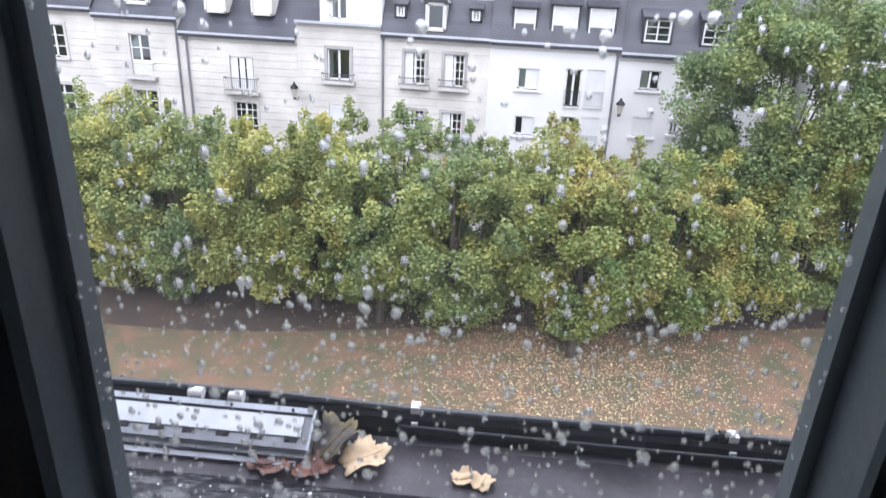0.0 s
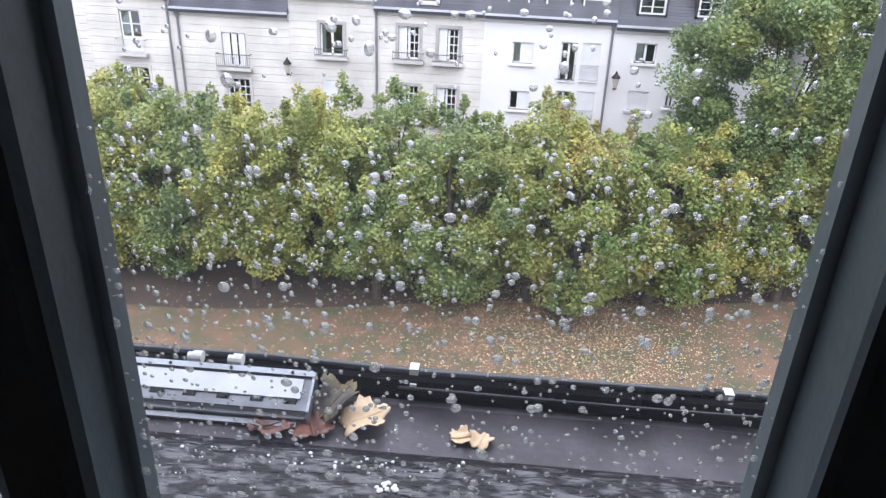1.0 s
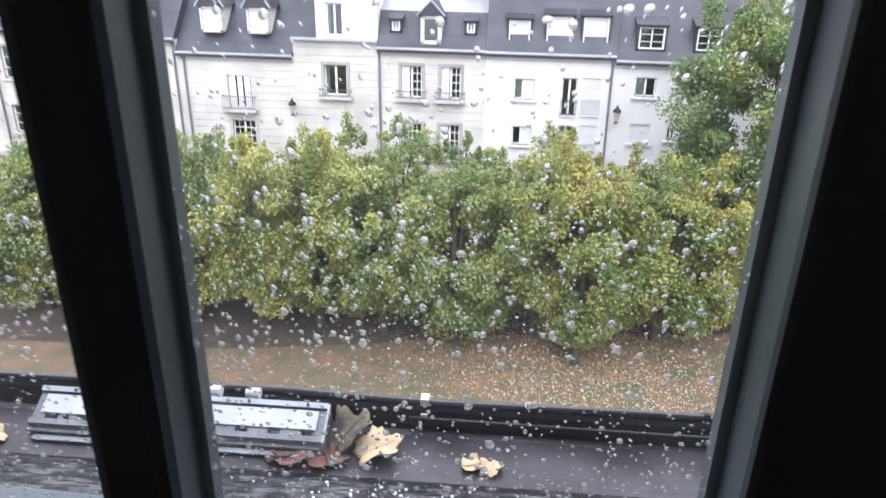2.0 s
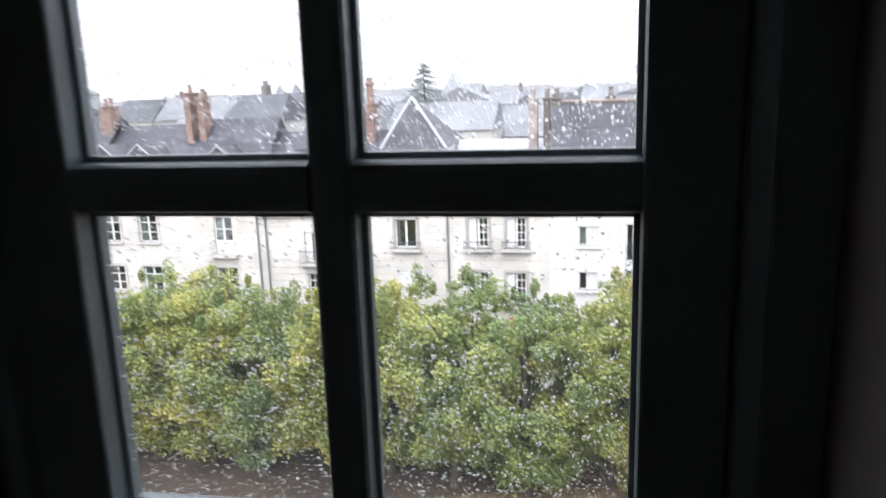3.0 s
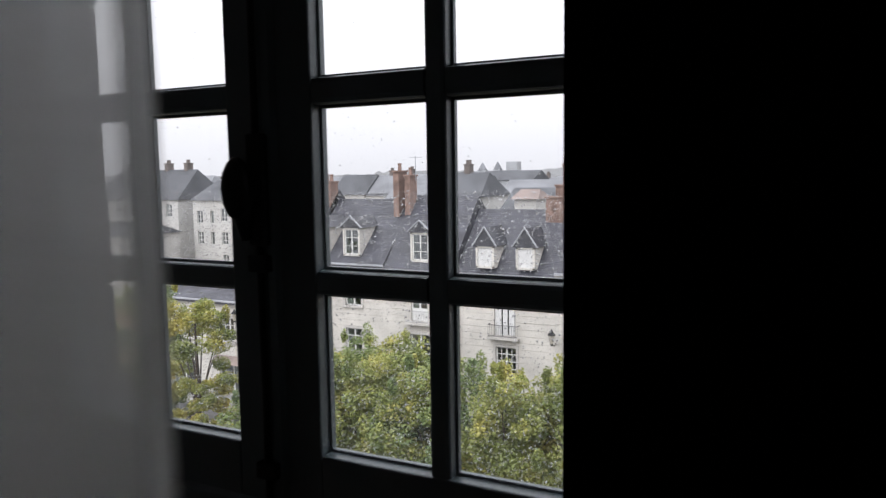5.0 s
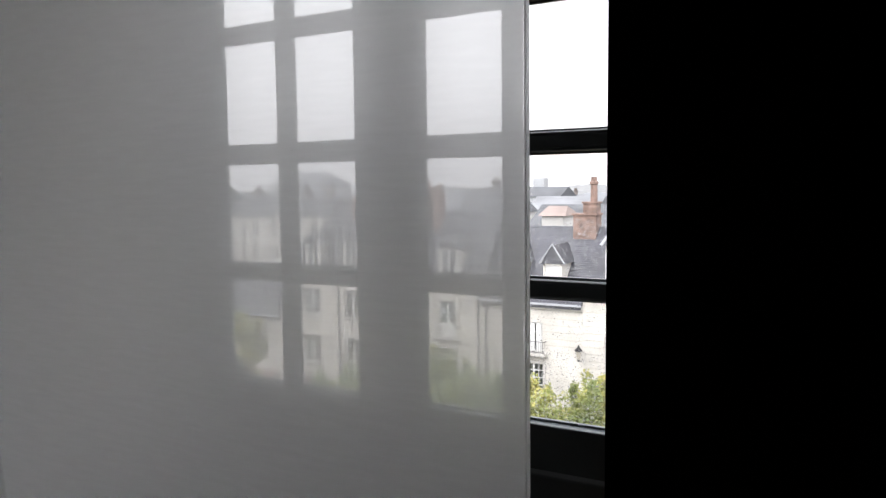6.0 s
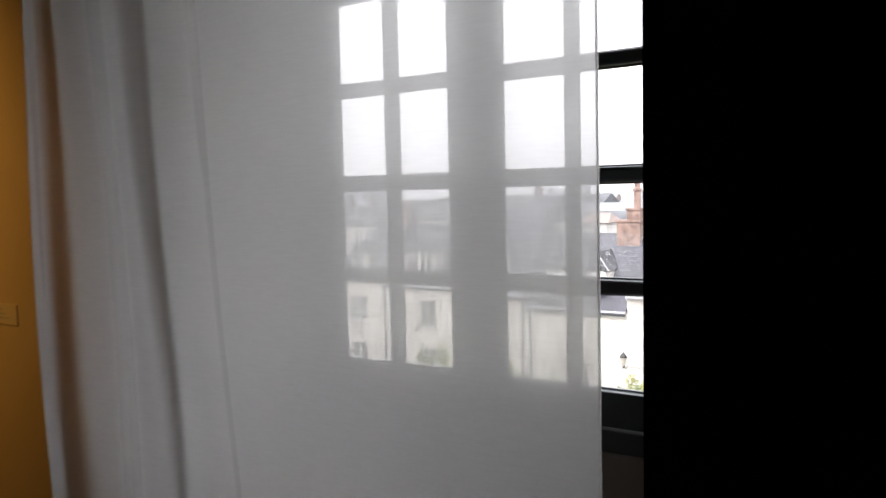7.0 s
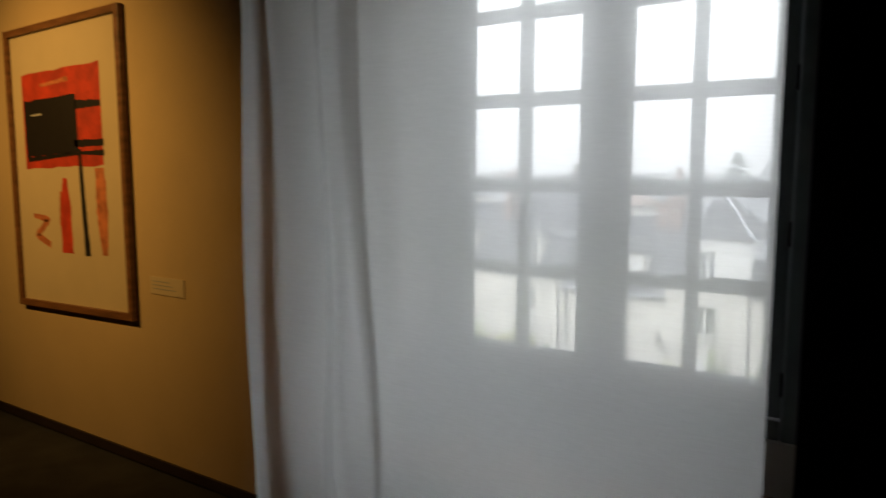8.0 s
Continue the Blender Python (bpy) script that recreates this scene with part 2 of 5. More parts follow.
M = {
    "frame": material("dark_green_paint", (0.112, 0.144, 0.156), 0.36, vary=0.12, scale=6, fine=120, bump=0.06),
    # two plaster tones: darker at right and above, paler at left and below
    "plaster": material("darker_plaster", (0.15, 0.135, 0.12), 0.85, vary=0.06, scale=2, fine=90, bump=0.15),
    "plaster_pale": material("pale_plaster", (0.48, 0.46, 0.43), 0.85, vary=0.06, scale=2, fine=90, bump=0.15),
    "gallery": material("warm_gallery_paint", (0.58, 0.44, 0.245), 0.8, vary=0.04, scale=1.5, fine=120, bump=0.08),
    "black": material("matt_black", (0.008, 0.008, 0.008), 0.9, vary=0.1, scale=2, fine=80, bump=0.05, spec=0.1),
    "dim": material("dim_room_paint", (0.24, 0.21, 0.18), 0.85, vary=0.08, scale=1.5, fine=60, bump=0.05),
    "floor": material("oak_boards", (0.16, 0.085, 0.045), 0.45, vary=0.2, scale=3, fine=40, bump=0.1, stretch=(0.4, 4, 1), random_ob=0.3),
    "base": material("dark_skirting", (0.03, 0.018, 0.012), 0.5, vary=0.1),
    "iron": material("black_iron", (0.015, 0.015, 0.016), 0.45, 0.6, vary=0.1, fine=150),
    "lead": material("wet_lead", (0.013, 0.013, 0.016), 0.13, 0.0, vary=0.35, scale=3, fine=34, bump=0.9, spec=0.4, stretch=(0.5, 1.5, 1)),
    "gutter": material("grey_zinc_gutter", (0.085, 0.076, 0.086), 0.34, 0.0, spec=0.3, vary=0.32, scale=5, fine=70, bump=0.12),
    "rubber": material("black_cable", (0.010, 0.010, 0.012), 0.45, vary=0.1, fine=120, spec=0.25),
    "cable": material("wet_black_cable", (0.035, 0.037, 0.043), 0.25, vary=0.1, fine=120, spec=0.6),
    "alu": material("grey_aluminium", (0.34, 0.36, 0.39), 0.34, 0.6, vary=0.1, scale=9, fine=120, bump=0.05),
    "alu_dark": material("dull_aluminium", (0.23, 0.24, 0.26), 0.4, 0.5, vary=0.15, scale=9, fine=120, bump=0.05),
    "diffuser": material("milky_diffuser", (0.66, 0.68, 0.71), 0.3, vary=0.08, scale=12, fine=90, bump=0.05),
    "clip": material("white_clip", (0.75, 0.75, 0.74), 0.5, vary=0.08),
    "tan_leaf": material("tan_dry_leaf", (0.80, 0.60, 0.38), 0.65, vary=0.14, scale=14, fine=80, bump=0.3),
    "red_leaf": material("red_brown_leaf", (0.24, 0.10, 0.070), 0.4, vary=0.3, scale=14, fine=80, bump=0.3),
    "olive_leaf": material("olive_curled_leaf", (0.22, 0.17, 0.06), 0.5, vary=0.3, scale=12, fine=70, bump=0.3, second=(0.045, 0.04, 0.05)),
    "stone_dark": material("near_black_stone", (0.007, 0.008, 0.010), 0.7, vary=0.35, scale=5, fine=40, bump=0.6, spec=0.08),
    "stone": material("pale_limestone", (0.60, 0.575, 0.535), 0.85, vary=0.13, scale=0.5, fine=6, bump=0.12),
    "stone2": material("greyed_limestone", (0.51, 0.49, 0.465), 0.85, vary=0.14, scale=0.6, fine=6, bump=0.12),
    "render": material("white_render", (0.63, 0.622, 0.61), 0.8, vary=0.05, scale=0.35, fine=9, bump=0.04),
    "slate": material("blue_slate", (0.042, 0.043, 0.053), 0.55, vary=0.22, scale=0.7, fine=12, bump=0.2),
    "slate_piece": material("blue_slate_course", (0.038, 0.039, 0.050), 0.52, vary=0.2, scale=0.7, fine=16, bump=0.15, island=0.5),
    "zinc": material("pale_zinc", (0.36, 0.37, 0.40), 0.5, 0.2, vary=0.1, scale=0.6, fine=8, bump=0.05),
    "brick": material("red_brown_brick", (0.25, 0.166, 0.136), 0.85, vary=0.25, scale=3, fine=14, bump=0.3),
    "farbrick": material("greyed_brick", (0.165, 0.142, 0.132), 0.85, vary=0.2, scale=1, fine=6),
    "white": material("white_window_paint", (0.64, 0.64, 0.63), 0.5, vary=0.05),
    "shutter": material("white_blind", (0.60, 0.60, 0.60), 0.6, vary=0.05, scale=2),
    "greyshutter": material("grey_shutter", (0.42, 0.42, 0.40), 0.65, vary=0.08, scale=3),
    "dark": material("near_black", (0.03, 0.03, 0.03), 0.9, vary=0.2),
    "rail_grey": material("weathered_iron", (0.10, 0.10, 0.105), 0.5, 0.3, vary=0.15, fine=60),
    "rail_pale": material("pale_painted_iron", (0.40, 0.40, 0.41), 0.5, vary=0.08),
    "pipe": material("grey_zinc_pipe", (0.20, 0.20, 0.21), 0.5, 0.2, vary=0.15, scale=3),
    "stone3": material("grey_window_stone", (0.385, 0.372, 0.36), 0.85, vary=0.14, scale=0.8, fine=7, bump=0.12),
    "pinkstone": material("pinkish_chimney_render", (0.36, 0.31, 0.28), 0.85, vary=0.22, scale=1.6, fine=9, bump=0.2),
    "navy": material("navy_cloth", (0.03, 0.035, 0.07), 0.8, vary=0.1),
    "drape": material("window_drape", (0.5, 0.48, 0.44), 0.9, vary=0.1),
    "glass": thin_glass("wet_window_glass", hazy_film=0.008),
    "farglass": thin_glass("house_glass", (0.75, 0.8, 0.8), gloss=0.13),
    "sheer": sheer_material("white_voile"),
    "drops": drop_material("rain_water"),
    "bark": material("bark", (0.065, 0.05, 0.038), 0.85, vary=0.25, scale=5, fine=30, bump=0.5),
    "leaves": leaf_material("yellowing_leaves", (0.122, 0.168, 0.056), (0.268, 0.295, 0.082), (0.49, 0.425, 0.115)),
    "leaves_dark": leaf_material("green_leaves", (0.088, 0.142, 0.060), (0.192, 0.245, 0.084), (0.36, 0.37, 0.105)),
    "leaves_deep": leaf_material("deep_green_leaves", (0.082, 0.138, 0.060), (0.178, 0.238, 0.085), (0.34, 0.36, 0.112)),
    "spruce": leaf_material("spruce_needles", (0.10, 0.125, 0.11), (0.14, 0.165, 0.145), (0.18, 0.20, 0.18)),
    "leaves_rust": leaf_material("rusty_leaves", (0.11, 0.18, 0.050), (0.23, 0.26, 0.068), (0.40, 0.30, 0.11)),
    "grass": material("worn_grass", (0.150, 0.088, 0.055), 0.9, vary=0.5, scale=1.1, fine=11, bump=0.8, second=(0.068, 0.070, 0.036)),
    "soil": material("shaded_leaf_mould", (0.040, 0.030, 0.024), 0.9, vary=0.35, scale=0.8, fine=12, bump=0.8, second=(0.068, 0.046, 0.033)),
    "asphalt": material("wet_asphalt", (0.055, 0.055, 0.058), 0.3, vary=0.15, scale=0.8, fine=30, bump=0.2),
    "paving": material("pale_paving", (0.30, 0.29, 0.27), 0.5, vary=0.12, scale=0.8, fine=12),
    "fallen": material("fallen_leaves", (0.44, 0.34, 0.19), 0.6, vary=0.15, island=0.45, bump=0),
    # rain haze is put into these far base colours, as paler and greyer tones
    "farroof": material("haze_paled_slate", (0.21, 0.217, 0.232), 0.9, vary=0.15, scale=0.2, fine=3, spec=0.2),
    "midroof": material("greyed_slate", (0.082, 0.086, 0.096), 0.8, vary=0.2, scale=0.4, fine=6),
    "farwall": material("haze_greyed_wall", (0.47, 0.465, 0.45), 0.85, vary=0.08, scale=0.3, fine=4),
    "farwood": material("haze_paled_grey", (0.36, 0.375, 0.395), 0.9, vary=0.12, scale=0.1, fine=1.2),
    "tile": material("pale_red_tile", (0.25, 0.195, 0.175), 0.7, vary=0.15, scale=0.5, fine=8),
    "art_paper": material("cream_paper", (0.62, 0.52, 0.34), 0.7, vary=0.03, scale=3, fine=120, bump=0.03),
    "art_red": material("red_ink", (0.62, 0.055, 0.022), 0.6, vary=0.18, scale=9, fine=50, bump=0.05),
    "art_pale_red": material("thin_red_ink", (0.66, 0.22, 0.09), 0.6, vary=0.22, scale=14, fine=60, bump=0.05),
    "art_black": material("black_ink", (0.012, 0.010, 0.010), 0.55, vary=0.15, scale=9, fine=50, bump=0.05),
    "wood": material("brown_wood_frame", (0.23, 0.105, 0.042), 0.4, vary=0.2, scale=5, fine=60, stretch=(1, 1, 6)),
    "blue_car": material("blue_car_paint", (0.10, 0.17, 0.30), 0.25, 0.3, vary=0.05),
    "white_car": material("white_car_paint", (0.72, 0.73, 0.74), 0.25, vary=0.05),
    "tyre": material("tyre_rubber", (0.015, 0.015, 0.015), 0.7, vary=0.1),
    "sign_red": material("red_sign_paint", (0.55, 0.05, 0.04), 0.4, vary=0.05),
    "sign_blue": material("blue_sign_paint", (0.06, 0.16, 0.42), 0.4, vary=0.05),
    "awning": material("plum_shop_front", (0.11, 0.025, 0.04), 0.5, vary=0.1),
    "letter": material("white_letters", (0.75, 0.75, 0.75), 0.5, vary=0.03),
    "lamp_glass": material("lantern_glass", (0.45, 0.42, 0.36), 0.2, vary=0.1),
}

# standing water on the lead: shiny in patches, dull between
ln, ll = M["lead"].node_tree.nodes, M["lead"].node_tree.links
ltc, lmp, lno, lmr = ln.new("ShaderNodeTexCoord"), ln.new("ShaderNodeMapping"), ln.new("ShaderNodeTexNoise"), ln.new("ShaderNodeMapRange")
lmp.inputs["Scale"].default_value = (1.0, 1.9, 1.0)
lno.inputs["Scale"].default_value, lno.inputs["Detail"].default_value = 17.0, 9
lmr.inputs["From Min"].default_value, lmr.inputs["From Max"].default_value = 0.46, 0.58
lmr.inputs["To Min"].default_value, lmr.inputs["To Max"].default_value = 0.18, 1.0
ll.new(ltc.outputs["Object"], lmp.inputs["Vector"])
ll.new(lmp.outputs[0], lno.inputs["Vector"])
ll.new(lno.outputs["Fac"], lmr.inputs["Value"])
ll.new(lmr.outputs[0], ln["Principled BSDF"].inputs["Specular IOR Level"])

# ---- the room ----
CX = -0.765                                  # the window's middle
EAST_Y = -1.19                               # the room face of the wall beyond the recess
WALL_Y, TOP_Z, CEIL_Z, STEP_Z, FLOOR_Z = -0.79, 3.02, 3.45, 0.36, -0.075
RX0, RX1 = -1.697, 0.167                     # the opening at the window frame
QX0, QX1 = -1.745, 0.317                     # the embrasure's corners at the room
ROOM = (-6.6, 3.2, -6.2)
OUT_Y = 0.36                                 # the outer face of the wall


def wall_side(name, xa, xb, xc, mat, label):
    """A wall beside the window, with the slanting cheek of the embrasure: xa far end, xb at the frame, xc at the room's corner."""
    g = Geo()
    g.prism([(xa, WALL_Y), (xc, WALL_Y), (xb, -0.09), (xb, 0.075), (xa, 0.075)], "z", FLOOR_Z, CEIL_Z)
    return solid(name, g, mat, label, "wall", "structure")


wall_side("wall_north_west", ROOM[0], RX0, QX0, M["gallery"], "warm beige painted gallery wall beside the window")
solid("reveal_plaster", Geo().prism([(QX0 + 0.004, WALL_Y - 0.001), (RX0 + 0.004, -0.092), (RX0 - 0.02, -0.092), (QX0 - 0.02, WALL_Y - 0.001)], "z", FLOOR_Z + 0.002, CEIL_Z - 0.01), M["plaster_pale"],
      "pale plastered cheek of the window recess", "wall", "structure")
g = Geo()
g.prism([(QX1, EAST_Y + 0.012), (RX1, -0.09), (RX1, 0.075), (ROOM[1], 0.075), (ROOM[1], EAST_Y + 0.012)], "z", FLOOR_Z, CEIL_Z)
solid("wall_north_east", g, M["plaster"], "darker plaster cheek and wall beside the window", "wall", "structure")
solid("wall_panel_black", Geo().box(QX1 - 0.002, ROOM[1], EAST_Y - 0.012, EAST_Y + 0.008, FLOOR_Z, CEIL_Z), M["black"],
      "matt black wall facing the dark room", "wall", "structure")
solid("wall_north_below_window", Geo().box(RX0, RX1, -0.07, 0.12, FLOOR_Z, 0.60), M["plaster_pale"], "pale plaster wall under the window", "wall", "structure")
solid("wall_north_above_window", Geo().box(QX0, QX1, EAST_Y, OUT_Y, TOP_Z + 0.06, CEIL_Z), M["plaster"], "darker plaster wall over the window", "wall", "structure")
solid("wall_west", Geo().box(ROOM[0] - 0.3, ROOM[0], ROOM[2], OUT_Y, FLOOR_Z, CEIL_Z), M["dim"], "dim painted side wall of the gallery", "wall", "structure")
solid("wall_east", Geo().box(ROOM[1], ROOM[1] + 0.3, ROOM[2], OUT_Y, FLOOR_Z, CEIL_Z), M["dim"], "dim painted side wall of the gallery", "wall", "structure")
solid("wall_south", Geo().box(ROOM[0] - 0.3, ROOM[1] + 0.3, ROOM[2] - 0.3, ROOM[2], FLOOR_Z, CEIL_Z), M["dim"], "dim painted back wall of the gallery", "wall", "structure")
solid("ceiling", Geo().box(ROOM[0] - 0.3, ROOM[1] + 0.3, ROOM[2] - 0.3, OUT_Y, CEIL_Z, CEIL_Z + 0.25), M["dim"], "dim painted ceiling of the gallery", "ceiling", "structure")
floor = solid("floor", Geo().box(ROOM[0] - 0.3, ROOM[1] + 0.3, ROOM[2] - 0.3, OUT_Y, -0.35, FLOOR_Z - 0.012), M["dark"], "plain near-black floor of the gallery", "floor", "structure")
solid("window_step", Geo().prism([(QX0 + 0.01, WALL_Y + 0.05), (RX0 + 0.01, -0.072), (RX1 - 0.004, -0.072), (0.245, WALL_Y + 0.05)], "z", FLOOR_Z, STEP_Z), M["floor"], "brown wooden step filling the window recess", "step", "structure", bevel=0.006)
solid("baseboard", Geo().box(ROOM[0], QX0, WALL_Y - 0.018, WALL_Y - 0.002, FLOOR_Z, FLOOR_Z + 0.065), M["base"], "thin dark skirting along the picture wall", "baseboard", "structure", bevel=0.003)

# ---- the window ----
# panes: left and right edges at the glass, from the room's right to its left
COLS = [(-0.300, -0.003), (-0.636, -0.350), (-1.171, -0.885), (-1.517, -1.229)]
ROWS = [(0.842, 1.226), (1.283, 1.661), (1.722, 2.104), (2.160, 2.540), (2.598, 2.975)]
FRONT, BACK = -0.030, 0.022


def bar_profile(a, b):
    """Section of a glazing bar between two pane edges: a moulded nose to the room, a putty slope outside."""
    w = b - a
    return [(a, -0.004), (a + 0.001, -0.022), (a + 0.004, -0.027), (a + w * 0.22, FRONT), (b - w * 0.22, FRONT), (b - 0.004, -0.027), (b - 0.001, -0.022), (b, -0.004),
            (b, 0.004), (b - 0.003, 0.016), (b - w * 0.35, BACK), (a + w * 0.35, BACK), (a + 0.003, 0.016), (a, 0.004)]


def casement(name, cols, outer, inner, label):
    """A leaf with two columns of panes; outer: its hinge edge, inner: its meeting edge."""
    th = thing(name, ((outer + inner) / 2, 0, 0.70), label, "window", kind="structure")
    lo, hi = min(outer, inner), max(outer, inner)
    xs = sorted(cols)
    y0, y1 = -0.034, 0.030
    z0, z1 = 0.700, 3.012
    part("stile", Geo().box(lo, xs[0][0], y0, y1, z0, z1), M["frame"], th, bevel=0.005)
    part("stile", Geo().box(xs[1][1], hi, y0, y1, z0, z1), M["frame"], th, bevel=0.005)
    part("bottom_rail", Geo().box(xs[0][0], xs[1][1], y0, y1, z0, ROWS[0][0]), M["frame"], th, bevel=0.005)
    part("top_rail", Geo().box(xs[0][0], xs[1][1], y0, y1, ROWS[-1][1], z1), M["frame"], th, bevel=0.005)
    part("weather_bar", Geo().prism([(0.030, 0.715), (0.085, 0.705), (0.085, 0.725), (0.030, 0.775)], "x", lo + 0.01, hi - 0.01), M["frame"], th)
    part("glazing_bar", Geo().prism(bar_profile(xs[0][1], xs[1][0]), "z", ROWS[0][0], ROWS[-1][1]), M["frame"], th)
    for (a0, a1), (b0, b1) in zip(ROWS, ROWS[1:]):
        for x0, x1 in xs:
            part("glazing_bar", Geo().prism([(q, p) for p, q in bar_profile(a1, b0)], "x", x0, x1), M["frame"], th)
    for x0, x1 in xs:
        for a, b in ROWS:
            p = part("pane", Geo().box(x0 - 0.003, x1 + 0.003, -0.002, 0.002, a - 0.003, b + 0.003), M["glass"], th, "clear pane wet with rain")
            p.visible_shadow = False
            e = Geo()
            for (q0, q1, r0, r1) in ((x0, x0 + 0.006, a, b), (x1 - 0.006, x1, a, b), (x0 + 0.006, x1 - 0.006, a, a + 0.007), (x0 + 0.006, x1 - 0.006, b - 0.007, b)):
                e.box(q0, q1, 0.0025, 0.014, r0, r1)
            part("glazing_bead", e, M["frame"], p)
    return th


right = casement("casement_right", COLS[:2], 0.088, -0.757, "dark green painted window leaf with rain-spotted panes")
left = casement("casement_left", COLS[2:], -1.618, -0.773, "dark green painted window leaf with rain-spotted panes")
fr = thing("window_frame", (CX, 0, 0.6), "dark green painted window frame set in the recess", "window", kind="structure")
part("jamb", Geo().prism([(0.088, -0.055), (0.105, -0.075), (RX1, -0.075), (RX1, 0.07), (0.088, 0.07)], "z", 0.61, TOP_Z + 0.06), M["frame"], fr, bevel=0.004)
part("jamb", Geo().prism([(-1.618, -0.055), (-1.635, -0.075), (RX0, -0.075), (RX0, 0.07), (-1.618, 0.07)], "z", 0.61, TOP_Z + 0.06), M["frame"], fr, bevel=0.004)
part("sill_rail", Geo().box(-1.617, 0.087, -0.055, 0.10, 0.605, 0.694), M["frame"], fr, bevel=0.006)
part("head", Geo().box(-1.617, 0.087, -0.05, 0.07, TOP_Z - 0.004, TOP_Z + 0.06), M["frame"], fr, bevel=0.004)
part("meeting_bead", Geo().prism([(-0.800, -0.036), (-0.792, -0.052), (-0.778, -0.060), (-0.752, -0.060), (-0.738, -0.052), (-0.730, -0.036)], "z", 0.72, 3.0), M["frame"], fr)
for z in (0.80, 1.45, 2.10, 2.75):
    for hx in (0.090, -1.620):
        part("hinge", Geo().tube([(hx, -0.052, z), (hx, -0.052, z + 0.012), (hx, -0.052, z + 0.10), (hx, -0.052, z + 0.112)], [0.006, 0.011, 0.011, 0.006], 10), M["iron"], fr, "black iron barrel hinge", smooth=True)
# bolt with its handle on the meeting stile
bolt = thing("window_bolt", (CX, -0.06, 1.0), "black iron espagnolette bolt with an oval knob", "bolt")
part("rod", Geo().tube([(CX, -0.072, 0.72), (CX, -0.072, 2.95)], 0.009, 8), M["iron"], bolt, smooth=True)
for z in (0.80, 1.30, 1.95, 2.55):
    part("keeper", Geo().box(CX - 0.028, CX + 0.028, -0.085, -0.060, z - 0.02, z + 0.02), M["iron"], bolt, bevel=0.004)
part("handle_plate", Geo().box(CX - 0.026, CX + 0.026, -0.082, -0.058, 1.34, 1.60), M["iron"], bolt, bevel=0.008)
part("handle", Geo().tube([(-0.800, -0.100, z) for z in (1.402, 1.415, 1.440, 1.475, 1.510, 1.535, 1.546)], [0.010, 0.024, 0.033, 0.037, 0.032, 0.020, 0.006], 14), M["iron"], bolt, "oval iron handle", smooth=True)
part("lever", Geo().tube([(CX, -0.08, 1.475), (-0.785, -0.092, 1.45), (-0.792, -0.094, 1.40), (-0.790, -0.088, 1.355)], [0.018, 0.018, 0.020, 0.012], 10), M["iron"], bolt, smooth=True)

# ---- voile curtain ----
curtain = Geo()
CUR_L, CUR_R, CUR_Y = -1.84, 0.245, -1.285
# the cloth's line in plan: bunched in deep folds at one end, slack at the other
PLAN = [(-1.84, 0.02), (-1.825, -0.05), (-1.775, -0.075), (-1.715, -0.06), (-1.695, 0.0), (-1.63, 0.045), (-1.525, 0.055), (-1.44, 0.03), (-1.385, -0.035), (-1.325, -0.06),
        (-1.265, -0.05), (-1.22, 0.0), (-1.19, 0.035), (-1.10, 0.05), (-1.0, 0.035), (-0.875, 0.015), (-0.66, 0.0), (-0.40, 0.008), (-0.09, -0.006), (0.245, 0.0)]


def along(pts, s):
    """A smooth curve through the points, s from 0 to 1."""
    k = min(len(pts) - 2, int(s * (len(pts) - 1)))
    t = s * (len(pts) - 1) - k
    q = [Vector(pts[max(0, min(len(pts) - 1, k + d))]) for d in (-1, 0, 1, 2)]
    return 0.5 * (2 * q[1] + (q[2] - q[0]) * t + (2 * q[0] - 5 * q[1] + 4 * q[2] - q[3]) * t * t + (3 * q[1] - q[0] - 3 * q[2] + q[3]) * t ** 3)


nx, nz = 420, 40


def cloth(u, v):
    z = -0.04 + v * (CEIL_Z - 0.04)
    p = along(PLAN, u)
    gather = max(0.0, min(1.0, (-0.30 - p.x) / 0.7))
    gather *= gather * (3 - 2 * gather)
    lean = 0.028 + 0.035 * math.exp(-((p.x + 1.1) / 0.25) ** 2)
    x = p.x + (1.55 - z) * lean * gather + 0.012 * math.sin(3.1 * z + u * 9) * gather
    y = CUR_Y + p.y * (0.66 + 0.22 * math.sin(1.3 * z + 7 * u)) + 0.004 * math.sin(u * 61 + 1.1 * z) * gather + 0.002 * math.sin(u * 50 + 2 * z)
    return x, y, z


for j in range(nz + 1):
    for i in range(nx + 1):
        curtain.v.append(cloth(i / nx, j / nz))
for j in range(nz):
    for i in range(nx):
        a = j * (nx + 1) + i
        curtain.f.append((a, a + 1, a + nx + 2, a + nx + 1))
cur = thing("curtain", (CX, CUR_Y, 0.0), "white sheer voile curtain hanging before the window", "curtain")
part("cloth", curtain, M["sheer"], cur, "thin see-through white voile", smooth=True)
part("hem", Geo().tube([cloth(1.0, k / 12) for k in range(13)], 0.0035, 6), M["sheer"], cur, "doubled side hem")
part("rail", Geo().box(CUR_L - 0.3, CUR_R + 0.5, CUR_Y - 0.02, CUR_Y + 0.02, CEIL_Z - 0.05, CEIL_Z - 0.002), M["dim"], cur, "slim ceiling rail")


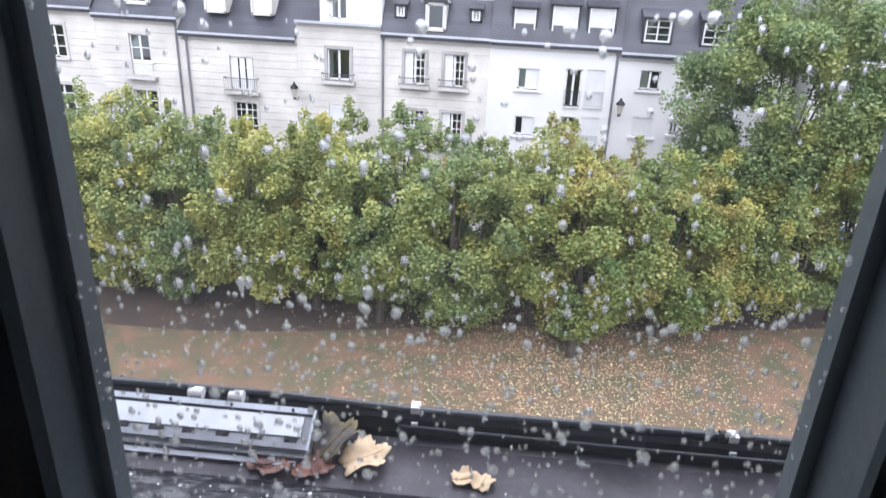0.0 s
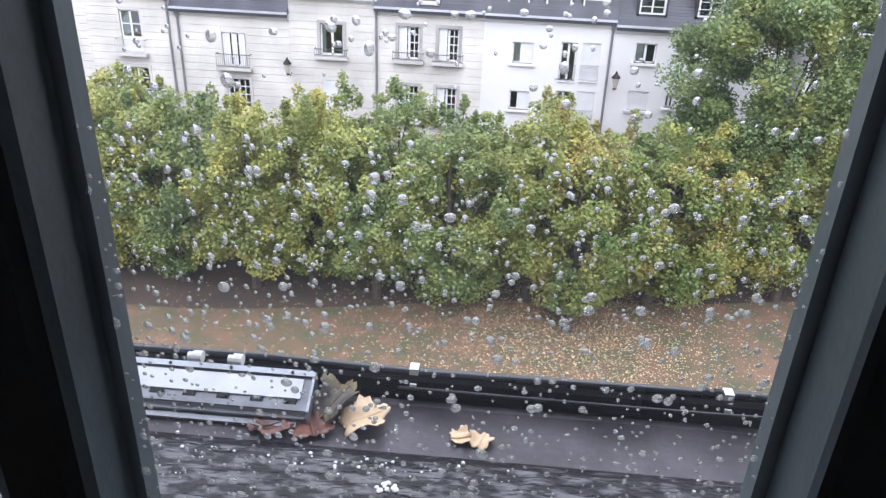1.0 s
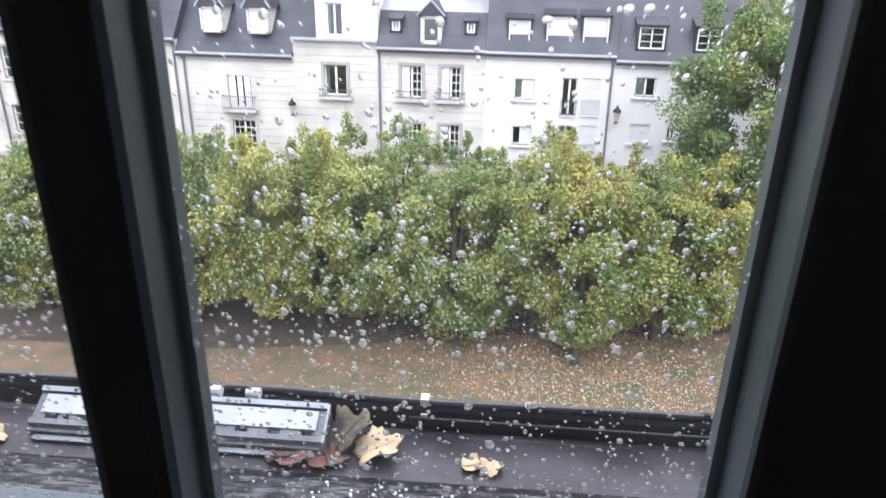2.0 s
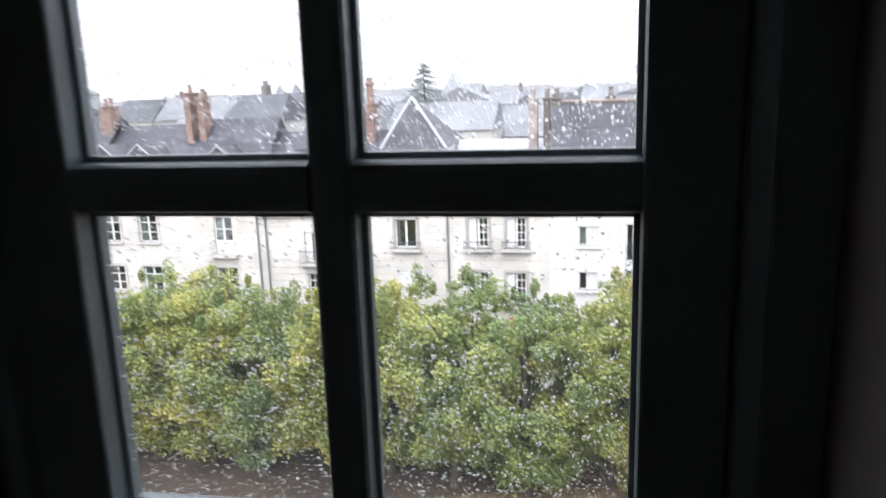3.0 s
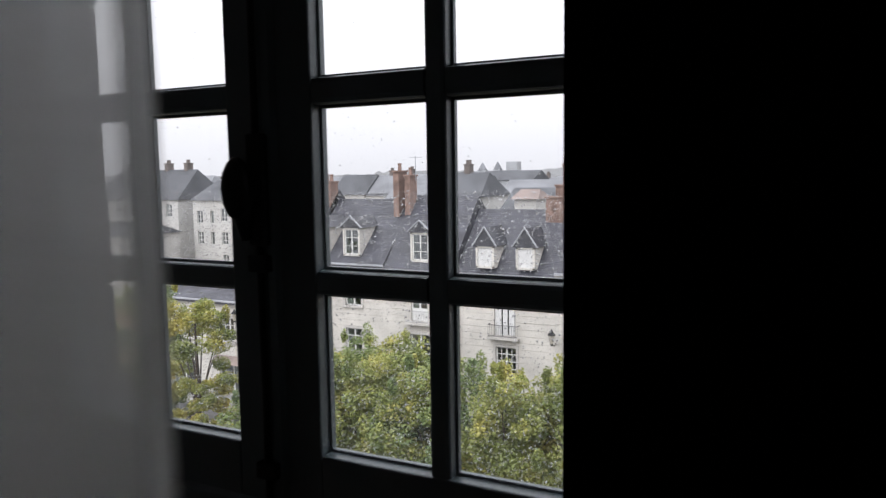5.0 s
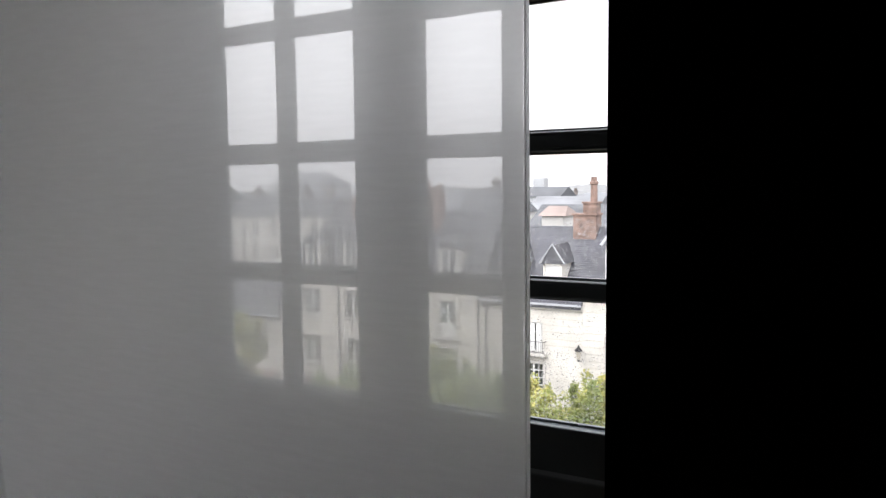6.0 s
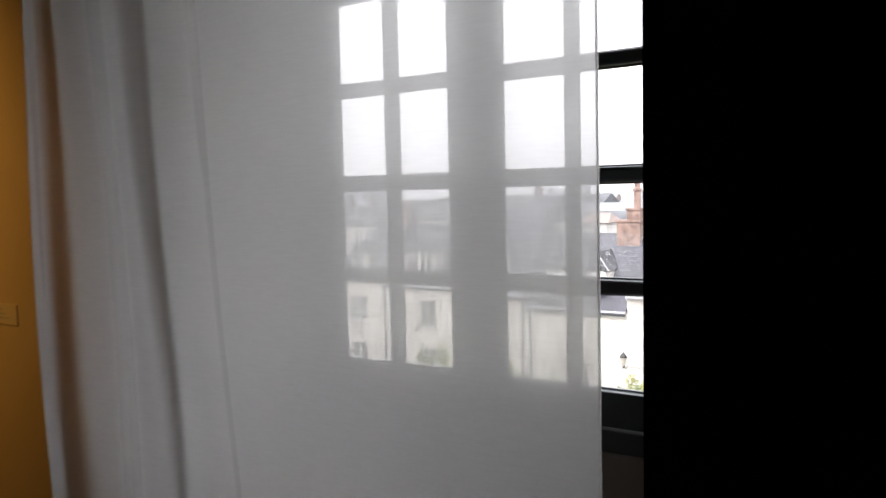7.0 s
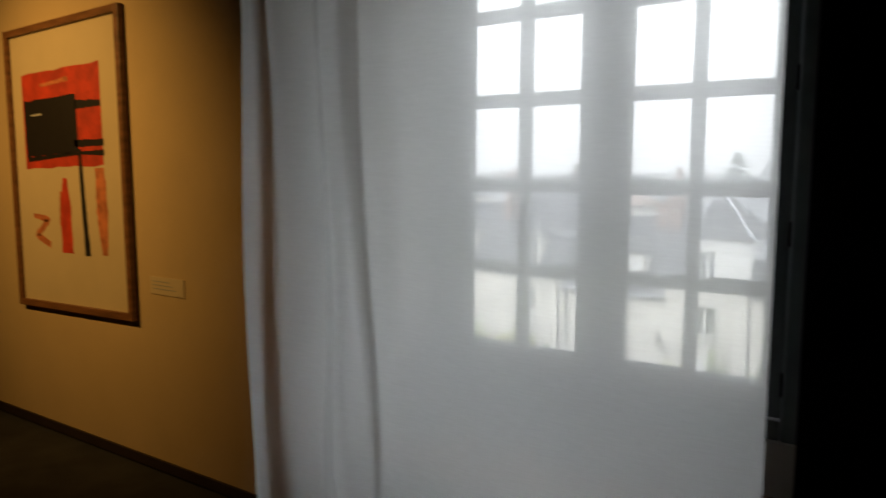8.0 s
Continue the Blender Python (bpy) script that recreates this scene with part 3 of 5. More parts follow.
# ---- ground, road, pavement ----
GZ = -15.2
solid("ground", Geo().box(-900, 900, 0.4, 900, GZ - 1.0, GZ), M["grass"], "worn brown lawn strewn with fallen leaves", "ground", "structure")
# earth bed whose dark tone also carries the shade under the trees
bed = Geo()
bp = [(-60, 24.3), (-40, 24.2), (-22, 24.4), (-17, 24.7), (-13, 24.9), (-9, 25.6), (-5, 26.6), (-1.5, 27.6), (2, 28.2), (6, 28.6), (10, 29.4), (14, 30.4), (18, 31.0), (24, 31.6), (60, 31.8), (60, 32.25), (-60, 32.25)]
bed.prism(bp, "z", GZ - 0.02, GZ + 0.008)
solid("planting_bed", bed, M["soil"], "earth and leaf mould under the trees, darkened for tree shade", "soil", "structure")
solid("road", Geo().box(-300, 300, 32.6, 37.6, GZ, GZ + 0.05), M["asphalt"], "wet dark asphalt street before the houses", "road", "structure")
solid("pavement", Geo().box(-300, 300, 37.6, 40.2, GZ, GZ + 0.17), M["paving"], "pale paved footway along the houses", "pavement", "structure", bevel=0.02)
solid("kerb", Geo().box(-300, 300, 32.3, 32.6, GZ, GZ + 0.16), M["paving"], "pale stone kerb between lawn and street", "kerb", "structure")

# ---- houses ----
FY = 40.0


def wall_with_openings(g, x0, x1, z0, z1, holes, y0, y1, course=0.0):
    """A front with holes (xa, xb, za, zb) right through it; course: height of its stone courses, with sunk joints."""
    zs = sorted({z0, z1, *(h[2] for h in holes), *(h[3] for h in holes)})
    for a, b in zip(zs, zs[1:]):
        mid = (a + b) / 2
        spans, x = [], x0
        for h in sorted(h for h in holes if h[2] < mid < h[3]):
            spans.append((x, h[0]))
            x = h[1]
        spans.append((x, x1))
        for p, q in spans:
            if q - p > 0.01:
                g.box(p, q, y0 + (0.03 if course else 0), y1, a, b)
    if course:
        z = z1
        while z > z0 + 0.1:
            lo = max(z0, z - course)
            cuts = [h for h in holes if h[2] < z - 0.02 and h[3] > lo + 0.02]
            xs, spans = x0, []
            for h in sorted(cuts):
                spans.append((xs, h[0]))
                xs = h[1]
            spans.append((xs, x1))
            for p, q in spans:
                if q - p > 0.05:
                    g.box(p + 0.002, q - 0.002, y0, y0 + 0.03, lo + 0.028, z)
            z -= course


def window(house, x0, x1, z0, z1, kind="french", y=FY):
    """A window in a front: casements with bars, or a lowered blind."""
    inner = y + 0.14
    fw = 0.08
    xm = (x0 + x1) / 2
    if kind == "blind":
        bl = Geo()
        n = max(3, int((z1 - z0) / 0.12))
        for i in range(n):
            za = z0 + (z1 - z0) * i / n
            bl.box(x0, x1, y + 0.07, y + 0.10, za + 0.006, za + (z1 - z0) / n)
        return part("blind", bl, M["shutter"], house, "lowered white roller blind")
    f = Geo()
    for a, b, c, d in ((x0, x0 + fw, z0, z1), (x1 - fw, x1, z0, z1), (x0, x1, z0, z0 + fw), (x0, x1, z1 - fw, z1), (xm - 0.06, xm + 0.06, z0, z1)):
        f.box(a, b, inner, inner + 0.05, c, d)
    rows = 4 if kind == "small_panes" else 3
    if kind not in ("modern", "plain"):
        for i in range(1, rows):
            z = z0 + (z1 - z0) * i / rows
            f.box(x0, x1, inner + 0.004, inner + 0.04, z - 0.028, z + 0.028)
    if kind == "small_panes":
        for s in (0.25, 0.75):
            xx = x0 + (x1 - x0) * s
            f.box(xx - 0.022, xx + 0.022, inner + 0.006, inner + 0.038, z0, z1)
    w = part("window", f, M["white"], house, "white casement window with bars")
    part("pane", Geo().box(x0, x1, inner + 0.02, inner + 0.03, z0, z1), M["farglass"], w)
    k = random.choice((0.0, 0.2, 0.3, 0.42))
    if k:
        part("drape", Geo().box(x0 + 0.02, x0 + (x1 - x0) * k, inner + 0.12, inner + 0.15, z0, z1), M["drape"], w)
    return w


def surround(house, x0, x1, z0, z1, mat, y=FY):
    g = Geo()
    t = 0.16
    g.box(x0 - t, x0 + 0.002, y - 0.05, y + 0.05, z0, z1 + t).box(x1 - 0.002, x1 + t, y - 0.05, y + 0.05, z0, z1 + t).box(x0, x1, y - 0.05, y + 0.05, z1, z1 + t)
    part("window_surround", g, mat, house)


def sill(house, x0, x1, z, mat, y=FY):
    part("sill", Geo().box(x0 - 0.16, x1 + 0.16, y - 0.16, y + 0.2, z - 0.12, z), mat, house)


def balcony(house, x0, x1, z, mat, y=FY, h=0.75, slab=True, iron="rail_grey"):
    b = part("balcony", Geo().box(x0 - 0.3, x1 + 0.3, y - 0.42, y + 0.05, z - 0.16, z) if slab else Geo().box(x0 - 0.02, x1 + 0.02, y - 0.10, y + 0.04, z - 0.05, z), mat, house, "stone balcony slab")
    yb = y - 0.38 if slab else y - 0.06
    xa, xb = (x0 - 0.26, x1 + 0.26) if slab else (x0, x1)
    r = Geo()
    for z2 in (z + 0.08, z + h):
        r.box(xa, xb, yb - 0.018, yb + 0.018, z2 - 0.018, z2 + 0.018)
    n = int((xb - xa) / 0.12)
    for i in range(n + 1):
        xx = xa + (xb - xa) * i / n
        r.box(xx - 0.007, xx + 0.007, yb - 0.007, yb + 0.007, z, z + h)
    if slab:
        for xx in (xa, xb):
            r.box(xx - 0.015, xx + 0.015, yb, y, z + h - 0.02, z + h + 0.01)
    part("railing", r, M[iron], b, "thin iron railing")


def roof_slope(house, x0, x1, ya, za, yb, zb, mat, course=0.17, name="roof"):
    """A slope of overlapping courses between the eaves (ya, za) and the ridge (yb, zb)."""
    g = Geo()
    L = math.hypot(yb - ya, zb - za)
    n = max(2, int(L / course))
    ny, nz_ = -(zb - za) / L, (yb - ya) / L
    for i in range(n):
        s, e = i / n, (i + 1.15) / n
        e = min(e, 1.0)
        p0, p1 = (ya + (yb - ya) * s, za + (zb - za) * s), (ya + (yb - ya) * e, za + (zb - za) * e)
        t0, t1 = 0.018, 0.006
        g.prism([(p0[0], p0[1]), (p1[0], p1[1]), (p1[0] + ny * t1, p1[1] + nz_ * t1), (p0[0] + ny * t0, p0[1] + nz_ * t0)], "x", x0, x1)
    part(name, g, mat, house)
    b = Geo().prism([(ya, za - 0.02), (yb, zb - 0.02), (yb, zb - 0.25), (ya, za - 0.25)], "x", x0 + 0.01, x1 - 0.01)
    part("roof_boards", b, M["slate"], house)


def dormer(house, x0, x1, z0, z1, y, kind="pediment", win="blind"):
    """A dormer: cheeks, little roof and its window."""
    d = Geo()
    t = 0.13
    depth = 2.2
    d.box(x0 - t, x0, y, y + depth, z0 - 0.1, z1 + 0.1).box(x1, x1 + t, y, y + depth, z0 - 0.1, z1 + 0.1)
    d.box(x0 - t, x1 + t, y, y + 0.12, z0 - 0.12, z0).box(x0 - t, x1 + t, y, y + 0.12, z1, z1 + 0.12)
    body = part("dormer", d, M["stone"] if kind != "flat" else M["slate"], house, "roof dormer with a small window")
    xm, w = (x0 + x1) / 2, (x1 - x0) / 2 + 0.3
    if kind == "flat":
        part("dormer_roof", Geo().prism([(y - 0.16, z1 + 0.08), (y + depth, z1 + 0.62), (y + depth, z1 + 0.70), (y - 0.16, z1 + 0.16)], "x", x0 - 0.2, x1 + 0.2), M["slate"], body)
        part("dormer_frame", Geo().box(x0 - 0.02, x0 + 0.06, y - 0.03, y + 0.05, z0, z1).box(x1 - 0.06, x1 + 0.02, y - 0.03, y + 0.05, z0, z1).box(x0 + 0.06, x1 - 0.06, y - 0.03, y + 0.05, z0, z0 + 0.07), M["white"], body)
    else:
        h = 0.75 if kind == "pediment" else 1.15
        part("dormer_roof", Geo().prism([(xm - w, z1 + 0.1), (xm, z1 + 0.1 + h), (xm + w, z1 + 0.1)], "y", y - 0.06, y + depth + 0.6), M["slate"], body)
        for s in (-1, 1):
            part("verge", Geo().prism([(xm + s * w, z1 + 0.10), (xm, z1 + 0.1 + h), (xm, z1 + 0.2 + h), (xm + s * (w + 0.08), z1 + 0.12)], "y", y - 0.12, y - 0.02), M["zinc"], body)
    inner = y + 0.08
    if win == "blind":
        bl = Geo()
        for i in range(8):
            za = z0 + (z1 - z0) * i / 8
            bl.box(x0, x1, inner, inner + 0.03, za + 0.005, za + (z1 - z0) / 8)
        part("blind", bl, M["shutter"], body, "lowered white blind")
    else:
        f = Geo()
        for a, b, c, e in ((x0, x0 + 0.07, z0, z1), (x1 - 0.07, x1, z0, z1), (x0, x1, z0, z0 + 0.07), (x0, x1, z1 - 0.07, z1), (xm - 0.04, xm + 0.04, z0, z1))[:5 if win == "panes" else 4]:
            f.box(a, b, inner, inner + 0.05, c, e)
        for k in (1, 2) if win == "panes" else ():
            z = z0 + (z1 - z0) * k / 3
            f.box(x0, x1, inner + 0.005, inner + 0.04, z - 0.018, z + 0.018)
        part("dormer_window", f, M["white"], body)
        part("dormer_pane", Geo().box(x0, x1, inner + 0.03, inner + 0.04, z0, z1), M["farglass"], body)
        # added near-black sheet behind the pane, in place of an unlit room
        back = 0.5 if win == "panes" else 0.06
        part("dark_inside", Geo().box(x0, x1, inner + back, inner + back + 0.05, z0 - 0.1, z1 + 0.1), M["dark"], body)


def chimney(house, x, y, z0, z1, w=0.7, d=1.0, pots=2, mat=None):
    g = Geo()
    n = max(2, int((z1 - z0) / 0.3))
    for i in range(n):
        a = z0 + (z1 - z0) * i / n
        g.box(x - w / 2, x + w / 2, y - d / 2, y + d / 2, a + 0.012, a + (z1 - z0) / n)
    g.box(x - w / 2 + 0.02, x + w / 2 - 0.02, y - d / 2 + 0.02, y + d / 2 - 0.02, z0, z1)
    g.box(x - w / 2 - 0.07, x + w / 2 + 0.07, y - d / 2 - 0.07, y + d / 2 + 0.07, z1, z1 + 0.12)
    c = part("chimney", g, mat or M["brick"], house, "brick chimney stack")
    for i in range(pots):
        px = x + (i - (pots - 1) / 2) * w / max(1, pots)
        part("chimney_pot", Geo().lathe(px, y, [(0.15, z1 + 0.1), (0.12, z1 + 0.5), (0.15, z1 + 0.55), (0.15, z1 + 0.62)], 8), mat or M["brick"], c, smooth=False)


def drainpipe(house, x, z0, z1, y=FY):
    part("drainpipe", Geo().tube([(x, y - 0.1, z1), (x + 0.02, y - 0.1, (z0 + z1) / 2), (x, y - 0.1, z0)], 0.065, 8), M["pipe"], house)
    part("hopper", Geo().lathe(x, y - 0.12, [(0.07, z1 - 0.3), (0.15, z1 - 0.05), (0.16, z1)], 8), M["pipe"], house)


def house_shell(name, x0, x1, eave, holes, wall_mat, label, course=0.0, y=FY, depth=9.0, cornice=True, pavement=GZ + 0.17):
    h = thing(name, ((x0 + x1) / 2, y, pavement), label, "house", "houses along the street")
    g = Geo()
    wall_with_openings(g, x0, x1, pavement, eave, holes, y, y + 0.4, course)
    g.box(x0, x0 + 0.3, y + 0.4, y + depth, pavement, eave).box(x1 - 0.3, x1, y + 0.4, y + depth, pavement, eave)
    g.box(x0, x1, y + depth - 0.3, y + depth, pavement, eave)
    part("wall", g, wall_mat, h)
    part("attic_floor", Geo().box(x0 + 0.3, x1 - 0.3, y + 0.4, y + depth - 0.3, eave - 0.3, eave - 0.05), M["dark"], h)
    part("partition", Geo().box(x0 + 0.3, x1 - 0.3, y + 2.6, y + 2.7, pavement, eave - 0.3), M["drape"], h)
    if cornice:
        c = Geo()
        c.prism([(y, eave - 0.35), (y - 0.08, eave - 0.3), (y - 0.10, eave - 0.16), (y - 0.24, eave - 0.1), (y - 0.26, eave), (y, eave)], "x", x0, x1)
        part("cornice", c, wall_mat, h)
    part("gutter", Geo().prism([(y - 0.36, eave + 0.02), (y - 0.34, eave + 0.14), (y - 0.20, eave + 0.14), (y - 0.20, eave + 0.02)], "x", x0, x1), M["zinc"], h)
    return h


random.seed(11)
RX = 4.2                                   # ridge depth behind the front
def gable(house, x0, x1, eave, ridge, ym=None, mat=None):
    """The end wall under the roof."""
    part("gable", Geo().prism([(FY - 0.1, eave), (ym or FY + RX, ridge), (FY + 9.0, eave)], "x", x0, x1), mat or M["slate"], house)


# a corner house with a shop
holes = [(-34.1, -32.6, -10.9, -9.0), (-34.1, -32.6, -7.4, -5.6), (-35.75, -34.85, -15.0, -12.9), (-34.4, -32.0, -15.0, -12.9)]
h = house_shell("shop_house", -36.3, -31.0, -4.3, holes, M["stone"], "cream limestone corner house with a plum shop front", 0.42)
for a in holes[:2]:
    window(h, *a); surround(h, *a, M["stone2"]); sill(h, a[0], a[1], a[2], M["render"])
window(h, *holes[2], "modern")
window(h, *holes[3], "modern")
part("door_post", Geo().box(-34.75, -34.5, FY - 0.10, FY - 0.004, GZ + 0.17, -12.3), M["white"], h, "white shop door post")
fascia = part("shop_sign", Geo().box(-34.45, -31.6, FY - 0.12, FY - 0.01, -12.85, -12.2), M["awning"], h, "dark plum shop sign with white letters")
txt = bpy.data.curves.new("sign_letters", "FONT")
txt.body, txt.size, txt.extrude, txt.align_x, txt.align_y = "LE VAPER", 0.50, 0.01, "LEFT", "CENTER"
let = new("sign_letters", txt)
let.data.materials.append(M["letter"])
let.parent, let.location, let.rotation_euler = fascia, (-33.95, FY - 0.135, -12.52), (radians(90), 0, 0)
part("string_course", Geo().box(-36.3, -31.0, FY - 0.12, FY - 0.002, -12.1, -11.85), M["stone2"], h)
drainpipe(h, -36.1, GZ, -4.4)
hr = Geo()
hr.add([(-36.5, FY - 0.3, -4.2), (-31.0, FY - 0.3, -4.2), (-31.0, FY + 9.2, -4.2), (-36.5, FY + 9.2, -4.2), (-33.2, FY + RX, 0.4), (-31.0, FY + RX, 0.4)],
       [(0, 1, 5, 4), (1, 2, 5), (2, 3, 4, 5), (3, 0, 4), (0, 3, 2, 1)])
part("roof", hr, M["slate"], h)
dormer(h, -33.8, -32.8, -4.0, -2.4, FY + 0.1, "pediment", "panes")
chimney(h, -31.4, FY + 3.5, -2.2, 0.9, 0.8)

holes = [(-39.0, -37.95, -10.9, -9.1), (-42.6, -41.4, -10.9, -9.1), (-45.6, -44.4, -10.9, -9.1), (-39.6, -37.0, -15.0, -12.7), (-44.5, -42.0, -15.0, -12.7)]
h = house_shell("low_stone_house", -47.0, -36.3, -7.9, holes, M["stone"], "low cream limestone house with a moulded cornice", 0.42)
for a in holes[:3]:
    window(h, *a); surround(h, *a, M["stone2"]); sill(h, a[0], a[1], a[2], M["stone2"])
for a in holes[3:]:
    window(h, *a, "modern")
part("shop_blind", Geo().prism([(FY - 0.02, -12.0), (FY - 0.8, -12.45), (FY - 0.8, -12.5), (FY - 0.02, -12.06)], "x", -39.8, -36.9), M["tile"], h, "faded red shop awning")
roof_slope(h, -47.0, -36.3, FY - 0.3, -7.8, FY + RX, -5.6, M["slate_piece"])
roof_slope(h, -47.0, -36.3, FY + 9.2, -7.8, FY + RX, -5.6, M["slate"])

holes = [(-27.9, -26.6, -7.4, -5.55), (-27.9, -26.6, -10.6, -8.95), (-30.4, -29.2, -7.4, -5.55), (-30.4, -29.2, -10.6, -8.95), (-27.9, -26.6, -14.9, -12.3)]
h = house_shell("stone_house", -31.0, -24.66, -4.6, holes, M["stone"], "pale limestone town house with a slate roof", 0.42)
for a in holes:
    window(h, *a); surround(h, *a, M["stone2"]); sill(h, a[0], a[1], a[2], M["stone2"])
roof_slope(h, -31.0, -24.66, FY - 0.3, -4.5, FY + RX, -0.3, M["slate_piece"])
roof_slope(h, -31.0, -24.66, FY + 9.2, -4.5, FY + RX, -0.3, M["slate"])
gable(h, -30.98, -30.8, -4.5, -0.42)
dormer(h, -27.9, -26.8, -3.9, -2.2, FY + 0.1, "pediment", "panes")
dormer(h, -30.4, -29.4, -3.9, -2.2, FY + 0.1, "pediment", "panes")
drainpipe(h, -30.9, GZ, -4.7)

holes = [(-22.75, -21.55, -8.1, -5.8), (-22.85, -21.4, -10.9, -8.95), (-22.8, -21.5, -14.9, -12.2)]
h = house_shell("balcony_house", -24.66, -19.66, -4.85, holes, M["stone"], "pale limestone town house with a small balcony", 0.42)
for a in holes:
    window(h, *a)
balcony(h, *holes[0][:2], -8.12, M["stone2"], iron="rail_pale")
part("lower_panel", Geo().box(holes[0][0] + 0.04, holes[0][1] - 0.04, FY + 0.09, FY + 0.13, -8.08, -7.25), M["white"], h, "white lower door panels")
surround(h, *holes[1], M["stone2"])
sill(h, *holes[1][:2], holes[1][2], M["stone2"])
roof_slope(h, -24.66, -19.66, FY - 0.3, -4.75, FY + RX, 0.0, M["slate_piece"])
roof_slope(h, -24.66, -19.66, FY + 9.2, -4.75, FY + RX, 0.0, M["slate"])
gable(h, -24.64, -24.5, -4.75, -0.12)
gable(h, -19.84, -19.68, -4.75, -0.12)
dormer(h, -22.65, -21.5, -4.1, -2.4, FY + 0.1, "pediment", "panes")
chimney(h, -25.35, FY + 3.4, -1.5, 1.6, 0.42, 1.2, 1)
chimney(h, -24.5, FY + 3.4, -1.5, 1.3, 0.42, 1.0, 1)
drainpipe(h, -19.85, GZ, -4.9)
an = Geo().tube([(-24.1, FY + 3.4, 1.0), (-24.1, FY + 3.4, 2.7)], 0.025, 6).tube([(-24.5, FY + 3.4, 2.6), (-23.6, FY + 3.4, 2.6)], 0.015, 6)
for k in range(6):
    an.tube([(-24.45 + k * 0.16, FY + 3.2, 2.6), (-24.45 + k * 0.16, FY + 3.6, 2.6)], 0.012, 5)
part("aerial", an, M["alu"], h, "thin television aerial")

holes = [(-16.9, -15.5, -8.55, -6.7), (-16.8, -15.45, -11.1, -9.25), (-16.8, -15.5, -15.0, -12.6)]
h = house_shell("iron_balcony_house", -19.66, -12.96, -5.55, holes, M["stone"], "pale limestone house with an iron balcony", 0.42)
window(h, *holes[0]); window(h, *holes[1], "small_panes"); window(h, *holes[2])
balcony(h, *holes[0][:2], -8.57, M["stone2"])
surround(h, *holes[1], M["stone2"])
for xa, wd in ((-16.80, 0.36), (-16.34, 0.30), (-15.94, 0.36)):
    part("shutter", Geo().box(xa, xa + wd, FY + 0.08, FY + 0.11, -8.5, -6.75), M["shutter"], h, "half-closed white shutter")
roof_slope(h, -19.66, -12.96, FY - 0.3, -5.45, FY + RX, -0.95, M["slate_piece"])
roof_slope(h, -12.955, -11.62, FY + 0.5, -4.58, FY + RX, -0.95, M["slate_piece"])
roof_slope(h, -19.66, -12.96, FY + 9.2, -5.45, FY + RX, -0.95, M["slate"])
gable(h, -13.14, -12.98, -5.45, -1.07)
dormer(h, -18.06, -17.1, -4.3, -3.15, FY + 0.2, "pointed")
dormer(h, -15.4, -14.46, -4.3, -3.15, FY + 0.2, "pointed")
drainpipe(h, -19.3, GZ, -5.7)
chimney(h, -13.95, FY + 4.0, -1.9, -0.2, 1.5, 1.2, 0)
chimney(h, -13.65, FY + 4.0, -0.1, 0.55, 0.85, 1.0, 0)
part("tall_flue", Geo().lathe(-13.52, FY + 4.0, [(0.24, 0.45), (0.22, 1.75), (0.30, 1.8), (0.30, 1.95), (0.2, 2.0), (0.2, 2.25)], 10), M["brick"], h, "tall round brick flue")

holes = [(-11.24, -9.95, -7.6, -5.9), (-11.0, -10.1, -4.35, -2.65), (-11.2, -9.7, -11.2, -9.0), (-11.0, -9.9, -15.0, -12.5)]
h = house_shell("tower_house", -12.96, -8.18, -4.6, [holes[0], holes[2], holes[3]], M["stone"], "tall narrow limestone house with a pointed slate roof", 0.42, depth=6, cornice=False)
up = Geo()
wall_with_openings(up, -11.6, -8.18, -4.598, -1.85, [holes[1]], FY + 0.02, FY + 0.4, 0.42)
up.box(-11.6, -11.3, FY + 0.4, FY + 6, -4.598, -1.85).box(-8.48, -8.18, FY + 0.4, FY + 6, -4.598, -1.85).box(-11.6, -8.18, FY + 2.6, FY + 2.7, -4.598, -1.85)
part("upper_wall", up, M["render"], h)
window(h, *holes[0], "plain"); window(h, *holes[1], "plain"); window(h, *holes[2], "blind"); window(h, *holes[3])
balcony(h, *holes[0][:2], -7.62, M["stone2"], h=0.4)
surround(h, *holes[0], M["stone3"])
part("string_course", Geo().box(-12.96, -8.18, FY - 0.14, FY - 0.002, -4.72, -4.5), M["stone2"], h)
rg = Geo()
pk = (-10.45, FY + 2.2, 1.0)
cs = [(-11.8, FY - 0.3, -1.82), (-7.98, FY - 0.3, -1.82), (-7.98, FY + 6.2, -1.82), (-11.8, FY + 6.2, -1.82)]
rg.add(cs + [pk], [(0, 1, 4), (1, 2, 4), (2, 3, 4), (3, 0, 4), (0, 3, 2, 1)])
part("roof", rg, M["slate"], h)
for q in (cs[0], cs[1]):
    part("hip_flashing", Geo().tube([q, pk], 0.09, 6), M["zinc"], h)

holes = [(-6.9, -5.75, -7.55, -5.8), (-4.7, -3.6, -7.55, -5.8), (-6.9, -5.75, -10.9, -9.0), (-4.74, -3.6, -10.9, -9.0), (-6.9, -5.75, -15.0, -12.4), (-4.7, -3.6, -14.8, -12.4)]
h = house_shell("mansard_house", -8.18, -2.28, -4.95, holes, M["stone"], "limestone house with a slate and zinc mansard", 0.42)
for a in holes[:4]:
    window(h, *a, "small_panes"); surround(h, *a, M["stone3"])
    balcony(h, a[0], a[1], a[2] - 0.02, M["stone2"], h=0.42)
    part("shutter", Geo().box(a[0] + 0.01, a[0] + 0.46, FY + 0.08, FY + 0.11, a[2] + 0.02, a[3] - 0.02), M["shutter"], h, "folded white shutter")
